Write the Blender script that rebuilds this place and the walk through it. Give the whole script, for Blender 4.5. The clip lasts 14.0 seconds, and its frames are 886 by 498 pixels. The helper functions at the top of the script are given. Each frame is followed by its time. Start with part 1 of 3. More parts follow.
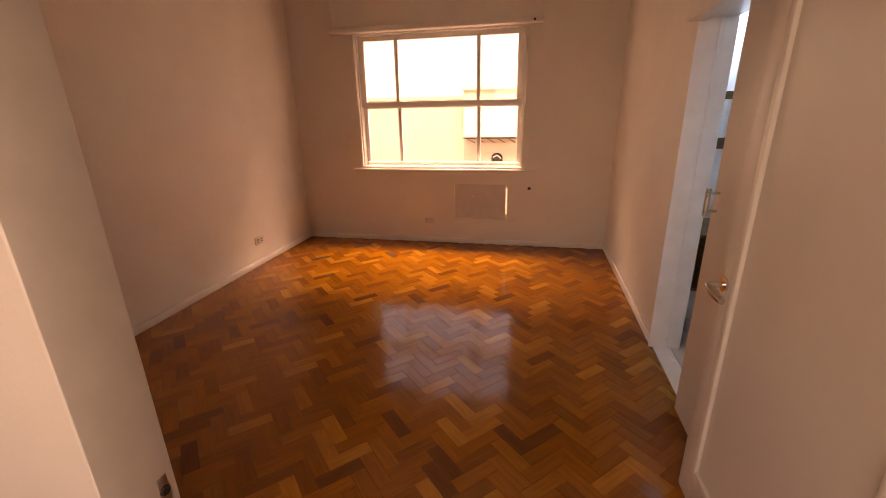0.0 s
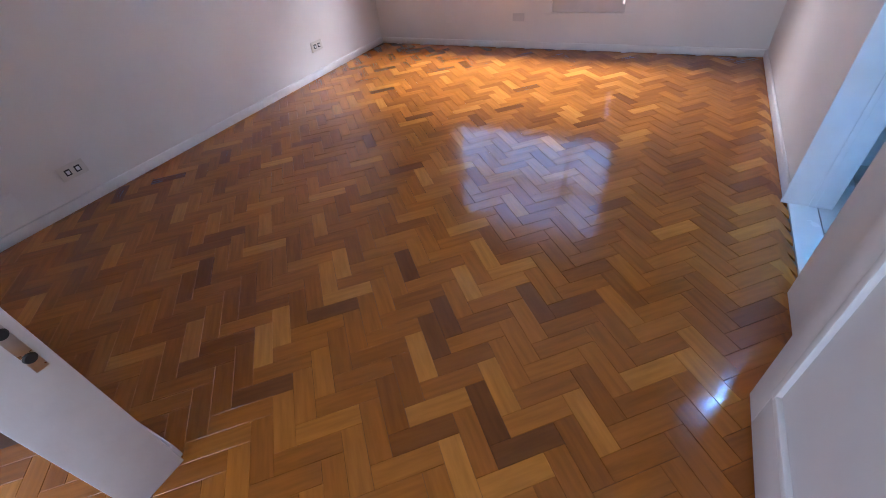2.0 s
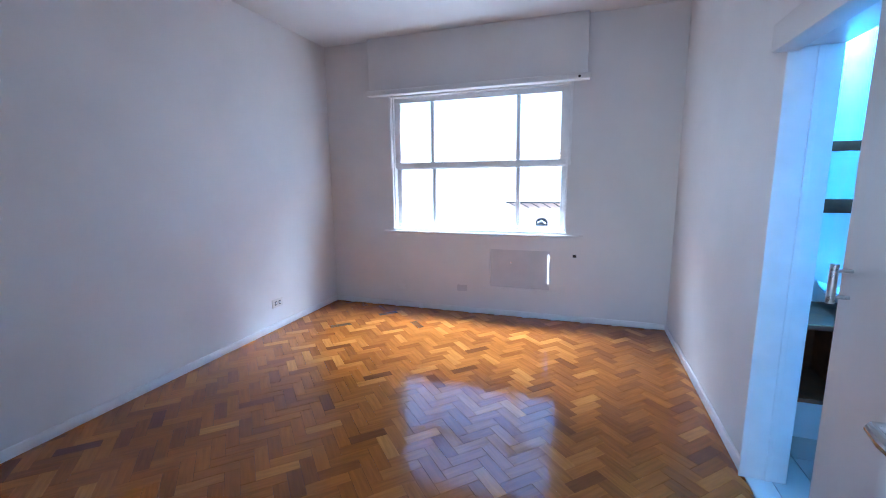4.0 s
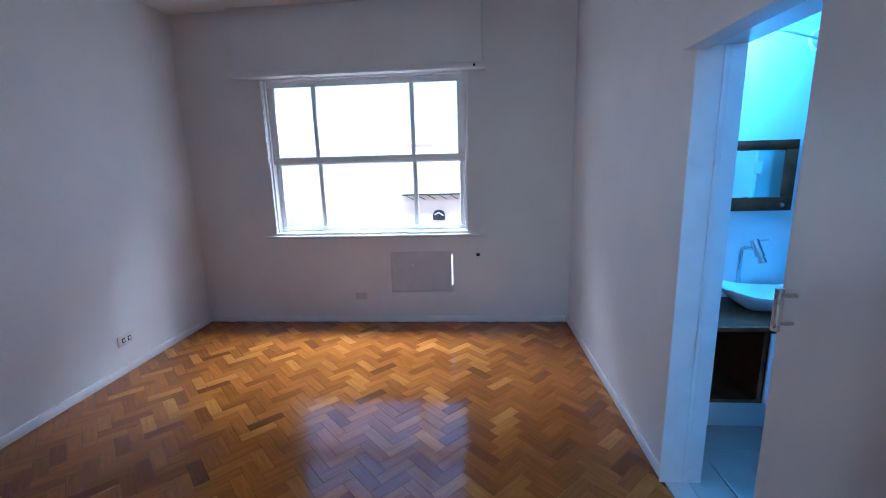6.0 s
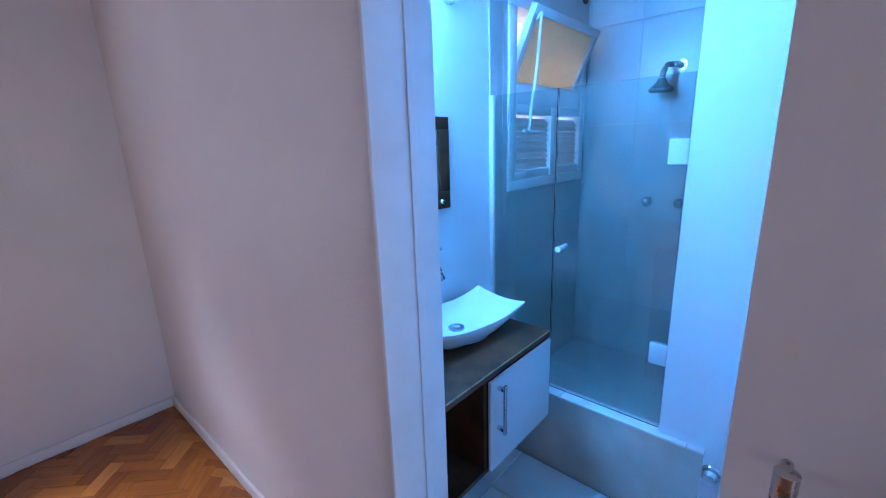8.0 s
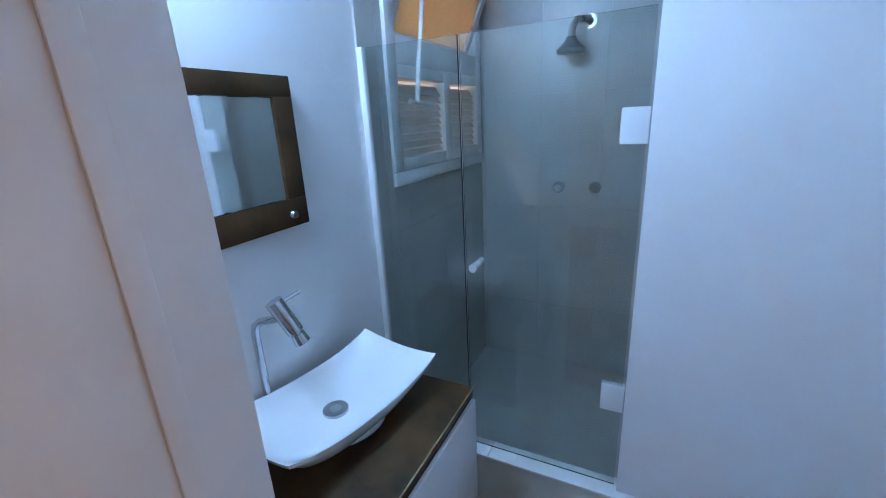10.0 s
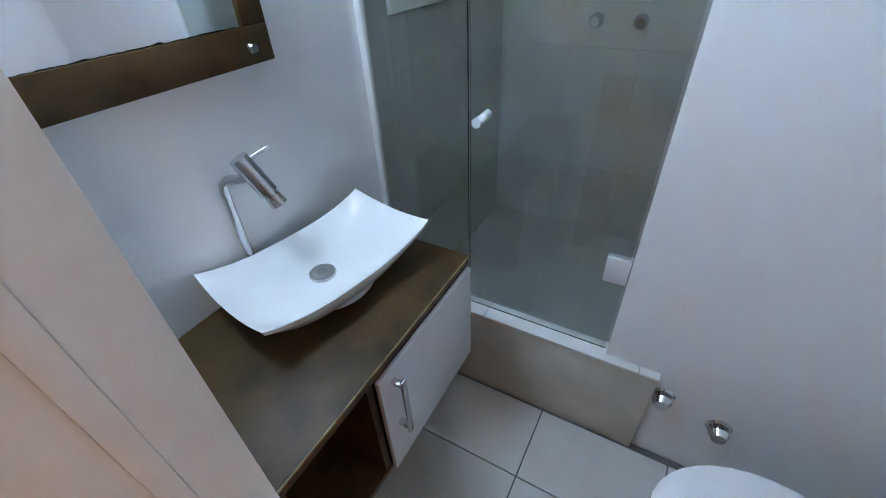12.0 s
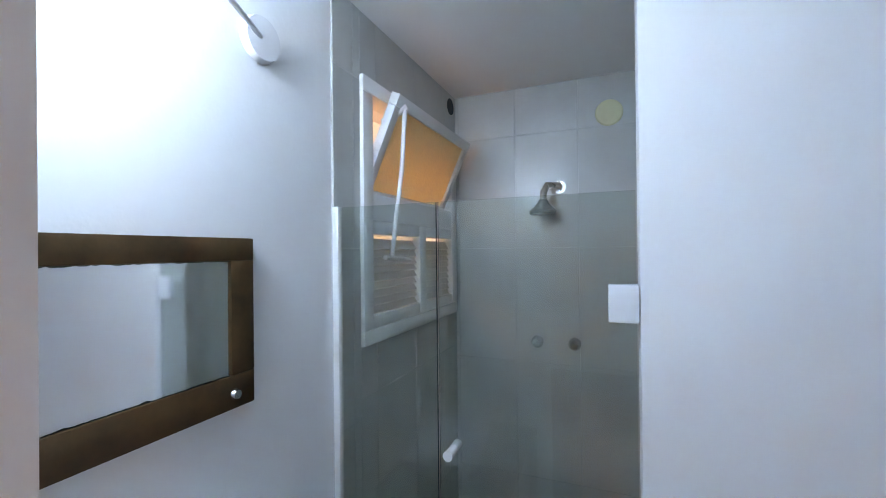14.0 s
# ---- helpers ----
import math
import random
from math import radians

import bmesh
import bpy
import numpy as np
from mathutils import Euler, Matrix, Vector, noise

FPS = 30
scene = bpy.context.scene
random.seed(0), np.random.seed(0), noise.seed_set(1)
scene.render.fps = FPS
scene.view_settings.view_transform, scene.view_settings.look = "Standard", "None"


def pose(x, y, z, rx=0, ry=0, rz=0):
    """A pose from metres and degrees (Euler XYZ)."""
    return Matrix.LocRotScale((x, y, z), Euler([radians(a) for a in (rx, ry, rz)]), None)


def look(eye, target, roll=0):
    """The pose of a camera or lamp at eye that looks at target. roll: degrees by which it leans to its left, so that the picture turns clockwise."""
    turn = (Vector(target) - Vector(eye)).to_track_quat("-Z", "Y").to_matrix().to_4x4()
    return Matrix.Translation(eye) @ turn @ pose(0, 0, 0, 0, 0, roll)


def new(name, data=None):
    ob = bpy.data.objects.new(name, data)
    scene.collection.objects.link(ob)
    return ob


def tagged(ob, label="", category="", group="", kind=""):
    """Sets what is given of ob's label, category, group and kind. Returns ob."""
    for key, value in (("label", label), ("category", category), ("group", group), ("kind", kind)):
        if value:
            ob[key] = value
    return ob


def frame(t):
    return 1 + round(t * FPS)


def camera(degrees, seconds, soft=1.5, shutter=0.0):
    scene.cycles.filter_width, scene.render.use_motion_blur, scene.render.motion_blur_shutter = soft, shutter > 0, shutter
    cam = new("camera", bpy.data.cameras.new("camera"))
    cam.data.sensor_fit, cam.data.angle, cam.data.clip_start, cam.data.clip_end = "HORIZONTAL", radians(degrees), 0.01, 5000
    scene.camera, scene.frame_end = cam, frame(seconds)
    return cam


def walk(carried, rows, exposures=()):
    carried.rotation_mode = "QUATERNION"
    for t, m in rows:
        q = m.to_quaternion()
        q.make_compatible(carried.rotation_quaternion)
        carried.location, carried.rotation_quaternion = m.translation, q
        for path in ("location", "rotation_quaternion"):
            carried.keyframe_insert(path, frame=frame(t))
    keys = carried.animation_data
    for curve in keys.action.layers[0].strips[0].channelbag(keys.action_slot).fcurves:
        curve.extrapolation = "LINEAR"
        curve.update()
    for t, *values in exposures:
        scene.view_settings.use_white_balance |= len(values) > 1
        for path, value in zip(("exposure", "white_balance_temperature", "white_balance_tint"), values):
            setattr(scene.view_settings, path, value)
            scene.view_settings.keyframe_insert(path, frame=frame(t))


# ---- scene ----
cam = camera(93.7, 14.0, soft=1.0)
PATH = [
    (0, (-0.063, -0.435, 1.539), (-0.465, 1.421, 0.912), -1.12),
    (0.5, (0.114, -0.185, 1.404), (-0.617, 1.580, 0.809), -1.29),
    (1, (0.227, 0.027, 1.344), (-0.675, 1.572, 0.450), -4.63),
    (1.5, (0.227, 0.127, 1.298), (-0.630, 1.477, 0.097), -6.78),
    (2, (0.188, 0.151, 1.268), (-0.612, 1.438, -0.037), -7.49),
    (2.5, (0.137, 0.094, 1.332), (-0.628, 1.590, 0.246), -4.64),
    (3, (0.038, 0.028, 1.422), (-0.673, 1.796, 0.814), -1.48),
    (3.2, (0.051, 0.034, 1.414), (-0.658, 1.860, 1.007), -1.07),
    (5.5, (-0.184, 0.122, 1.563), (-0.524, 2.071, 1.269), -0.13),
    (6, (-0.128, 0.427, 1.552), (-0.276, 2.382, 1.156), -1.58),
    (6.5, (-0.068, 0.738, 1.541), (0.131, 2.670, 1.061), -0.10),
    (7, (-0.058, 1.123, 1.553), (0.732, 2.886, 1.036), -4.77),
    (7.5, (0.027, 1.392, 1.524), (1.146, 2.941, 0.934), -3.17),
    (8, (0.218, 1.586, 1.527), (1.659, 2.884, 1.039), -1.87),
    (8.5, (0.356, 1.764, 1.498), (2.036, 2.742, 1.031), -1.31),
    (10.8, (0.844, 1.920, 1.521), (2.516, 2.778, 0.837), -2.96),
    (11, (0.857, 1.924, 1.507), (2.481, 2.805, 0.742), -3.45),
    (11.5, (0.856, 1.917, 1.478), (2.342, 2.801, 0.472), -3.53),
    (12, (0.862, 1.911, 1.473), (2.224, 2.736, 0.262), -3.05),
    (12.5, (0.850, 1.915, 1.467), (2.261, 2.706, 0.292), -3.00),
    (13, (0.835, 1.939, 1.508), (2.425, 2.783, 0.635), -2.15),
    (13.5, (0.836, 1.968, 1.545), (2.610, 2.803, 1.150), -2.47),
    (14, (0.830, 1.964, 1.600), (2.677, 2.732, 1.609), -0.60),
]
EXPOSURE = [
    (0.0, 1.98, 27000, 51), (0.5, 2.15, 17000, 46), (1.0, 2.42, 9200, 31), (1.5, 2.75, 7000, 24), (2.0, 2.95, 5800, 16),
    (2.5, 3.1, 5000, 10), (3.0, 3.25, 4350, 3), (5.5, 2.22, 5350, 9), (6.0, 2.15, 4750, 6), (6.5, 2.02, 4350, 3), (7.5, 2.15, 4550, 8),
    (8.0, 2.38, 5300, 26), (8.5, 2.4, 5800, 36), (10.8, 1.68, 12500, 38), (11.5, 1.85, 15000, 39), (12.5, 2.15, 19500, 45), (13.5, 2.03, 19500, 46), (14.0, 1.93, 18500, 46)]
walk(cam, [(t, look(eye, target, roll)) for t, eye, target, roll in PATH], EXPOSURE)

# ---- daylight ----
SUN_EL, SUN_AZ = radians(60), radians(86)
world = bpy.data.worlds.new("world")
scene.world = world
world.use_nodes = True
sky = world.node_tree.nodes.new("ShaderNodeTexSky")
sky.sky_type, sky.sun_disc, sky.sun_elevation, sky.sun_rotation = "NISHITA", False, SUN_EL, SUN_AZ
world.node_tree.nodes["Background"].inputs[1].default_value = 0.14
world.node_tree.links.new(sky.outputs[0], world.node_tree.nodes["Background"].inputs[0])
sun = new("sun", bpy.data.lights.new("sun", "SUN"))
sun.data.energy, sun.data.angle, sun.data.color = 3.0, radians(0.5), (1.0, 0.95, 0.87)
sun.matrix_world = look((8, 0.6, 14), (0, 0, 0))
# added fill lamp, out of sight above the yard, boosting the bedroom window's sky light
sky_fill = new("window_sky_fill", bpy.data.lights.new("window_sky_fill", "AREA"))
sky_fill.data.shape, sky_fill.data.size, sky_fill.data.size_y = "RECTANGLE", 3.0, 1.2
sky_fill.data.energy, sky_fill.data.color = 215.0, (0.95, 0.97, 1.0)
sky_fill.matrix_world = look((-1.1, 5.75, 4.45), (-1.1, 3.6, 0.9))
# added lamp for daylight assumed to enter by an unseen opening at the hallway's end
halllight = new("hall_fill", bpy.data.lights.new("hall_fill", "AREA"))
halllight.data.shape, halllight.data.size, halllight.data.size_y = "RECTANGLE", 1.7, 1.2
halllight.data.energy, halllight.data.color = 5.5, (0.80, 0.90, 1.0)
halllight.matrix_world = look((-0.7, -2.0, 1.55), (-0.4, 0, 1.2))
# cool bulb on the bathroom wall above the mirror
bulb = new("wall_lamp_light", bpy.data.lights.new("wall_lamp_light", "POINT"))
bulb.data.energy, bulb.data.shadow_soft_size, bulb.data.color = 13.5, 0.05, (0.11, 0.46, 1.0)
bulb.location = (1.06, 2.63, 2.16)

# ---- measures ----
XL, XR, YN, YF, H = -2.90, 0.79, 0.21, 4.40, 2.97       # bedroom
XB, YB, HB = 0.955, 2.735, 2.39                           # bathroom
XG, XS = 1.845, 2.853                                    # shower glass and back wall
YP = 1.915                                               # end of the partition
D1, D2, DH = 1.40, 2.275, 2.00                           # bathroom doorway
DX0, DX1 = -0.912, 0.685                                   # entrance doorway


# ---- materials ----
def material(name, color, rough=0.5, metal=0.0, spread=0.08, scale=6.0, bump=0.1, bump_scale=60.0, coat=0.0, stain=None):
    m = bpy.data.materials.new(name)
    m.use_nodes = True
    nt = m.node_tree
    b = nt.nodes["Principled BSDF"]
    b.inputs["Roughness"].default_value, b.inputs["Metallic"].default_value = rough, metal
    b.inputs["Coat Weight"].default_value = coat
    tc = nt.nodes.new("ShaderNodeTexCoord")
    n1 = nt.nodes.new("ShaderNodeTexNoise")
    n1.inputs["Scale"].default_value, n1.inputs["Detail"].default_value = scale, 6
    nt.links.new(tc.outputs["Object"], n1.inputs["Vector"])
    ramp = nt.nodes.new("ShaderNodeValToRGB")
    lo = stain or [c * (1 - spread) for c in color]
    hi = [min(c * (1 + spread), 0.95) for c in color]
    ramp.color_ramp.elements[0].position, ramp.color_ramp.elements[1].position = 0.3, 0.7
    ramp.color_ramp.elements[0].color, ramp.color_ramp.elements[1].color = (*lo, 1), (*hi, 1)
    nt.links.new(n1.outputs["Fac"], ramp.inputs["Fac"])
    nt.links.new(ramp.outputs["Color"], b.inputs["Base Color"])
    n2 = nt.nodes.new("ShaderNodeTexNoise")
    n2.inputs["Scale"].default_value, n2.inputs["Detail"].default_value = bump_scale, 5
    nt.links.new(tc.outputs["Object"], n2.inputs["Vector"])
    bp = nt.nodes.new("ShaderNodeBump")
    bp.inputs["Strength"].default_value, bp.inputs["Distance"].default_value = bump, 0.01
    nt.links.new(n2.outputs["Fac"], bp.inputs["Height"])
    nt.links.new(bp.outputs["Normal"], b.inputs["Normal"])
    r = nt.nodes.new("ShaderNodeMapRange")
    r.inputs["To Min"].default_value, r.inputs["To Max"].default_value = max(rough - 0.06, 0.02), min(rough + 0.08, 1)
    nt.links.new(n1.outputs["Fac"], r.inputs["Value"])
    nt.links.new(r.outputs["Result"], b.inputs["Roughness"])
    return m


def parquet_material(name, single):
    m = bpy.data.materials.new(name)
    m.use_nodes = True
    nt = m.node_tree
    b = nt.nodes["Principled BSDF"]
    at = nt.nodes.new("ShaderNodeAttribute")
    at.attribute_name = "grain"
    if single:
        tone = nt.nodes.new("ShaderNodeObjectInfo").outputs["Random"]
    else:
        ta = nt.nodes.new("ShaderNodeAttribute")
        ta.attribute_name = "tone"
        tone = ta.outputs["Fac"]
    shift = nt.nodes.new("ShaderNodeVectorMath")
    shift.operation = "MULTIPLY_ADD"
    shift.inputs[1].default_value = (6, 60, 6)
    com = nt.nodes.new("ShaderNodeCombineXYZ")
    big = nt.nodes.new("ShaderNodeMath")
    big.operation = "MULTIPLY"
    big.inputs[1].default_value = 97.0
    nt.links.new(tone, big.inputs[0])
    nt.links.new(big.outputs[0], com.inputs[2])
    nt.links.new(at.outputs["Vector"], shift.inputs[0])
    nt.links.new(com.outputs[0], shift.inputs[2])
    gr = nt.nodes.new("ShaderNodeTexNoise")
    gr.inputs["Scale"].default_value, gr.inputs["Detail"].default_value = 1.0, 6
    nt.links.new(shift.outputs[0], gr.inputs["Vector"])
    ramp = nt.nodes.new("ShaderNodeValToRGB")
    e = ramp.color_ramp.elements
    e[0].position, e[0].color = 0.0, (0.125, 0.040, 0.009, 1)
    e[1].position, e[1].color = 1.0, (0.46, 0.180, 0.028, 1)
    for pos, col in ((0.06, (0.22, 0.066, 0.009, 1)), (0.45, (0.29, 0.092, 0.012, 1)), (0.85, (0.34, 0.116, 0.015, 1))):
        k = e.new(pos)
        k.color = col
    nt.links.new(tone, ramp.inputs["Fac"])
    gm = nt.nodes.new("ShaderNodeMapRange")
    gm.inputs["From Min"].default_value, gm.inputs["From Max"].default_value = 0.3, 0.7
    gm.inputs["To Min"].default_value, gm.inputs["To Max"].default_value = 0.82, 1.14
    nt.links.new(gr.outputs["Fac"], gm.inputs["Value"])
    mul = nt.nodes.new("ShaderNodeVectorMath")
    mul.operation = "SCALE"
    nt.links.new(ramp.outputs["Color"], mul.inputs[0])
    nt.links.new(gm.outputs["Result"], mul.inputs["Scale"])
    nt.links.new(mul.outputs[0], b.inputs["Base Color"])
    geo = nt.nodes.new("ShaderNodeNewGeometry")
    wv = nt.nodes.new("ShaderNodeTexNoise")
    wv.inputs["Scale"].default_value, wv.inputs["Detail"].default_value = 9.0, 3
    nt.links.new(geo.outputs["Position"], wv.inputs["Vector"])
    bp = nt.nodes.new("ShaderNodeBump")
    bp.inputs["Strength"].default_value, bp.inputs["Distance"].default_value = 0.15, 0.008
    nt.links.new(wv.outputs["Fac"], bp.inputs["Height"])
    nt.links.new(bp.outputs["Normal"], b.inputs["Normal"])
    rr = nt.nodes.new("ShaderNodeMapRange")
    rr.inputs["To Min"].default_value, rr.inputs["To Max"].default_value = 0.07, 0.15
    nt.links.new(gr.outputs["Fac"], rr.inputs["Value"])
    nt.links.new(rr.outputs["Result"], b.inputs["Roughness"])
    return m


def glass_material(name, color, rough=0.0, ior=1.45, bumpy=0.0):
    m = bpy.data.materials.new(name)
    m.use_nodes = True
    b = m.node_tree.nodes["Principled BSDF"]
    b.inputs["Base Color"].default_value = (*color, 1)
    b.inputs["Transmission Weight"].default_value, b.inputs["Roughness"].default_value, b.inputs["IOR"].default_value = 1.0, rough, ior
    if bumpy:
        n = m.node_tree.nodes.new("ShaderNodeTexNoise")
        n.inputs["Scale"].default_value = 45
        bp = m.node_tree.nodes.new("ShaderNodeBump")
        bp.inputs["Strength"].default_value = bumpy
        m.node_tree.links.new(n.outputs["Fac"], bp.inputs["Height"])
        m.node_tree.links.new(bp.outputs["Normal"], b.inputs["Normal"])
    return m


PAINT = material("cream_wall_paint", (0.70, 0.66, 0.63), 0.55, spread=0.04, scale=2.2, bump=0.12, bump_scale=90)
BATHPAINT = material("white_bath_paint", (0.78, 0.78, 0.78), 0.4, spread=0.03, scale=2.5, bump=0.08, bump_scale=70)
CEIL = material("white_ceiling_paint", (0.76, 0.74, 0.72), 0.7, spread=0.03, scale=2, bump=0.08)
TRIM = material("white_gloss_trim", (0.74, 0.72, 0.70), 0.35, spread=0.05, scale=9, bump=0.06, bump_scale=40)
DOOR = material("off_white_door_paint", (0.66, 0.62, 0.60), 0.38, spread=0.04, scale=3, bump=0.05, bump_scale=50)
SUBFLOOR = material("dark_joint_mortar", (0.08, 0.030, 0.010), 0.5)
WOODA, WOODB = parquet_material("parquet_wood_single", True), parquet_material("parquet_wood", False)
CHROME = material("chrome", (0.66, 0.67, 0.69), 0.13, 1.0, spread=0.04, scale=30, bump=0.0)
STEEL = material("brushed_steel", (0.55, 0.54, 0.52), 0.28, 1.0, spread=0.08, scale=40, bump=0.03)
# for black parts, and painted on solid pieces as the shade inside holes
DARK = material("black_parts_and_hole_shade", (0.015, 0.014, 0.013), 0.7)
WALNUT = material("dark_walnut_laminate", (0.092, 0.036, 0.014), 0.48, spread=0.45, scale=11, bump=0.08, bump_scale=35)
WALNUT.node_tree.nodes["Principled BSDF"].inputs["Specular IOR Level"].default_value = 0.3
RAWEDGE = material("chipped_board_edge", (0.36, 0.25, 0.13), 0.7, spread=0.4, scale=30)
LACQUER = material("white_lacquer", (0.74, 0.74, 0.75), 0.22, spread=0.02, scale=4, bump=0.02)
CERAMIC = material("white_ceramic", (0.84, 0.84, 0.84), 0.12, spread=0.02, scale=4, bump=0.015, bump_scale=12, coat=0.4)
TILEFLOOR = material("beige_floor_tile", (0.66, 0.62, 0.58), 0.16, spread=0.05, scale=3, bump=0.05, bump_scale=9)
GROUT = material("grey_grout", (0.16, 0.15, 0.14), 0.9)
CURBTILE = material("cream_curb_tile", (0.64, 0.59, 0.54), 0.30, spread=0.08, scale=4, bump=0.04, stain=(0.50, 0.44, 0.37))
CURBTOP = material("white_curb_tile", (0.74, 0.73, 0.71), 0.25, spread=0.04, scale=5, bump=0.04)
TILEGREY = material("grey_cement_tile", (0.46, 0.47, 0.45), 0.30, spread=0.12, scale=2.6, bump=0.06, bump_scale=25)
SHOWERFLOOR = material("grey_shower_floor", (0.42, 0.43, 0.41), 0.4, spread=0.08, scale=5)
JOINT = material("light_tile_joint", (0.48, 0.47, 0.46), 0.8)
GLASS = glass_material("window_glass", (0.97, 0.98, 0.98))
SHOWERGLASS = glass_material("green_tinted_shower_glass", (0.74, 0.85, 0.82))
PEBBLE = material("amber_pebbled_glass", (0.92, 0.72, 0.42), 0.55, spread=0.05, scale=14, bump=0.35, bump_scale=110)
PEBBLE.node_tree.nodes["Principled BSDF"].inputs["Transmission Weight"].default_value = 0.6
MIRROR = material("mirror_silver", (0.86, 0.88, 0.88), 0.015, 1.0, spread=0.01, bump=0.0)
RAGGED = material("tarnished_silver_edge", (0.10, 0.10, 0.09), 0.6, spread=0.3, scale=60)
PLASTIC = material("ivory_plastic", (0.62, 0.58, 0.52), 0.4, spread=0.05, scale=20, bump=0.02)
PANEL = material("grey_panel_board", (0.56, 0.53, 0.52), 0.55, spread=0.05, scale=8)
FACADE = material("pale_rendered_facade", (0.72, 0.66, 0.56), 0.9, spread=0.08, scale=1.2, bump=0.2, bump_scale=30)
FACADE2 = material("peach_rendered_facade", (0.70, 0.52, 0.42), 0.9, spread=0.08, scale=1.2, bump=0.2, bump_scale=30)
SHEET = material("weathered_awning_sheet", (0.70, 0.69, 0.66), 0.5, spread=0.1, scale=4)
ASPHALT = material("yard_concrete", (0.22, 0.21, 0.20), 0.9, spread=0.2, scale=1.5)
IRON = material("dark_iron", (0.05, 0.05, 0.05), 0.5, 0.6)
SHOWERPLASTIC = material("grey_green_shower_plastic", (0.16, 0.19, 0.18), 0.3)


# ---- mesh helpers ----
def mesh_object(name, bm, mat, parent=None, smooth=False):
    me = bpy.data.meshes.new(name)
    bmesh.ops.recalc_face_normals(bm, faces=bm.faces)
    bm.to_mesh(me)
    bm.free()
    for mm in (mat if isinstance(mat, (list, tuple)) else [mat]):
        me.materials.append(mm)
    if smooth:
        for p in me.polygons:
            p.use_smooth = True
        me.set_sharp_from_angle(angle=radians(35))
    ob = new(name, me)
    ob.parent = parent
    return ob


def add_box(bm, lo, hi, bevel=0.0, mat=0):
    r = bmesh.ops.create_cube(bm, size=1)
    c = [(a + b) / 2 for a, b in zip(lo, hi)]
    s = [b - a for a, b in zip(lo, hi)]
    bmesh.ops.scale(bm, vec=s, verts=r["verts"])
    bmesh.ops.translate(bm, vec=c, verts=r["verts"])
    faces = {f for v in r["verts"] for f in v.link_faces}
    for f in faces:
        f.material_index = mat
    if bevel:
        edges = {e for v in r["verts"] for e in v.link_edges}
        bmesh.ops.bevel(bm, geom=list(edges), offset=bevel, segments=2, profile=0.5, affect="EDGES")
    return bm


def box(name, lo, hi, mat, bevel=0.0, parent=None):
    return mesh_object(name, add_box(bmesh.new(), lo, hi, bevel), mat, parent, bevel > 0)


def add_tube(bm, pts, r, seg=14):
    """A round tube along a line of points, with closed ends."""
    pts = [Vector(p) for p in pts]
    rs = r if isinstance(r, (list, tuple)) else [r] * len(pts)
    rings = []
    side = None
    for i, p in enumerate(pts):
        d = (pts[min(i + 1, len(pts) - 1)] - pts[max(i - 1, 0)]).normalized()
        if side is None:
            side = d.orthogonal().normalized()
        side = (side - d * side.dot(d)).normalized()
        up = d.cross(side)
        rings.append([bm.verts.new(p + (side * math.cos(a) + up * math.sin(a)) * rs[i]) for a in (2 * math.pi * k / seg for k in range(seg))])
    for a, b in zip(rings, rings[1:]):
        for k in range(seg):
            bm.faces.new((a[k], a[(k + 1) % seg], b[(k + 1) % seg], b[k]))
    bm.faces.new(rings[0][::-1])
    bm.faces.new(rings[-1])
    return bm


def tube(name, pts, r, mat, parent=None, seg=14):
    return mesh_object(name, add_tube(bmesh.new(), pts, r, seg), mat, parent, True)


def anchor(name, loc):
    e = new(name)
    e.location = loc
    bpy.context.view_layer.update()
    return e


def adopt(parent, *obs):
    """Parents parts built in world places under their thing."""
    inv = Matrix.Translation(parent.location).inverted()
    for o in obs:
        o.parent = parent
        o.matrix_parent_inverse = inv
    return parent


def wall(name, axis, at, thick, u, z, holes, mat, label):
    """A wall across x or y from at to at+thick, over u (the other axis) and z, with rectangular openings (u0, u1, z0, z1)."""
    us = sorted({*u, *(h[0] for h in holes), *(h[1] for h in holes)})
    zs = sorted({*z, *(h[2] for h in holes), *(h[3] for h in holes)})
    solid = lambda i, j: 0 <= i < len(us) - 1 and 0 <= j < len(zs) - 1 and not any(
        h[0] - 1e-6 <= us[i] and us[i + 1] <= h[1] + 1e-6 and h[2] - 1e-6 <= zs[j] and zs[j + 1] <= h[3] + 1e-6 for h in holes)
    bm = bmesh.new()
    P = lambda a, d, b: (d, a, b) if axis == "x" else (a, d, b)
    q = lambda *ps: bm.faces.new([bm.verts.new(p) for p in ps])
    a, b = at, at + thick
    for i in range(len(us) - 1):
        for j in range(len(zs) - 1):
            if not solid(i, j):
                continue
            u0, u1, z0, z1 = us[i], us[i + 1], zs[j], zs[j + 1]
            for d in (a, b):
                q(P(u0, d, z0), P(u1, d, z0), P(u1, d, z1), P(u0, d, z1))
            for di, dj, e in ((-1, 0, ((u0, z0), (u0, z1))), (1, 0, ((u1, z0), (u1, z1))), (0, -1, ((u0, z0), (u1, z0))), (0, 1, ((u0, z1), (u1, z1)))):
                if not solid(i + di, j + dj):
                    (p, r), (s, t) = e
                    q(P(p, a, r), P(p, b, r), P(s, b, t), P(s, a, t))
    bmesh.ops.remove_doubles(bm, verts=bm.verts, dist=1e-5)
    return tagged(mesh_object(name, bm, mat), label, "wall", kind="structure")


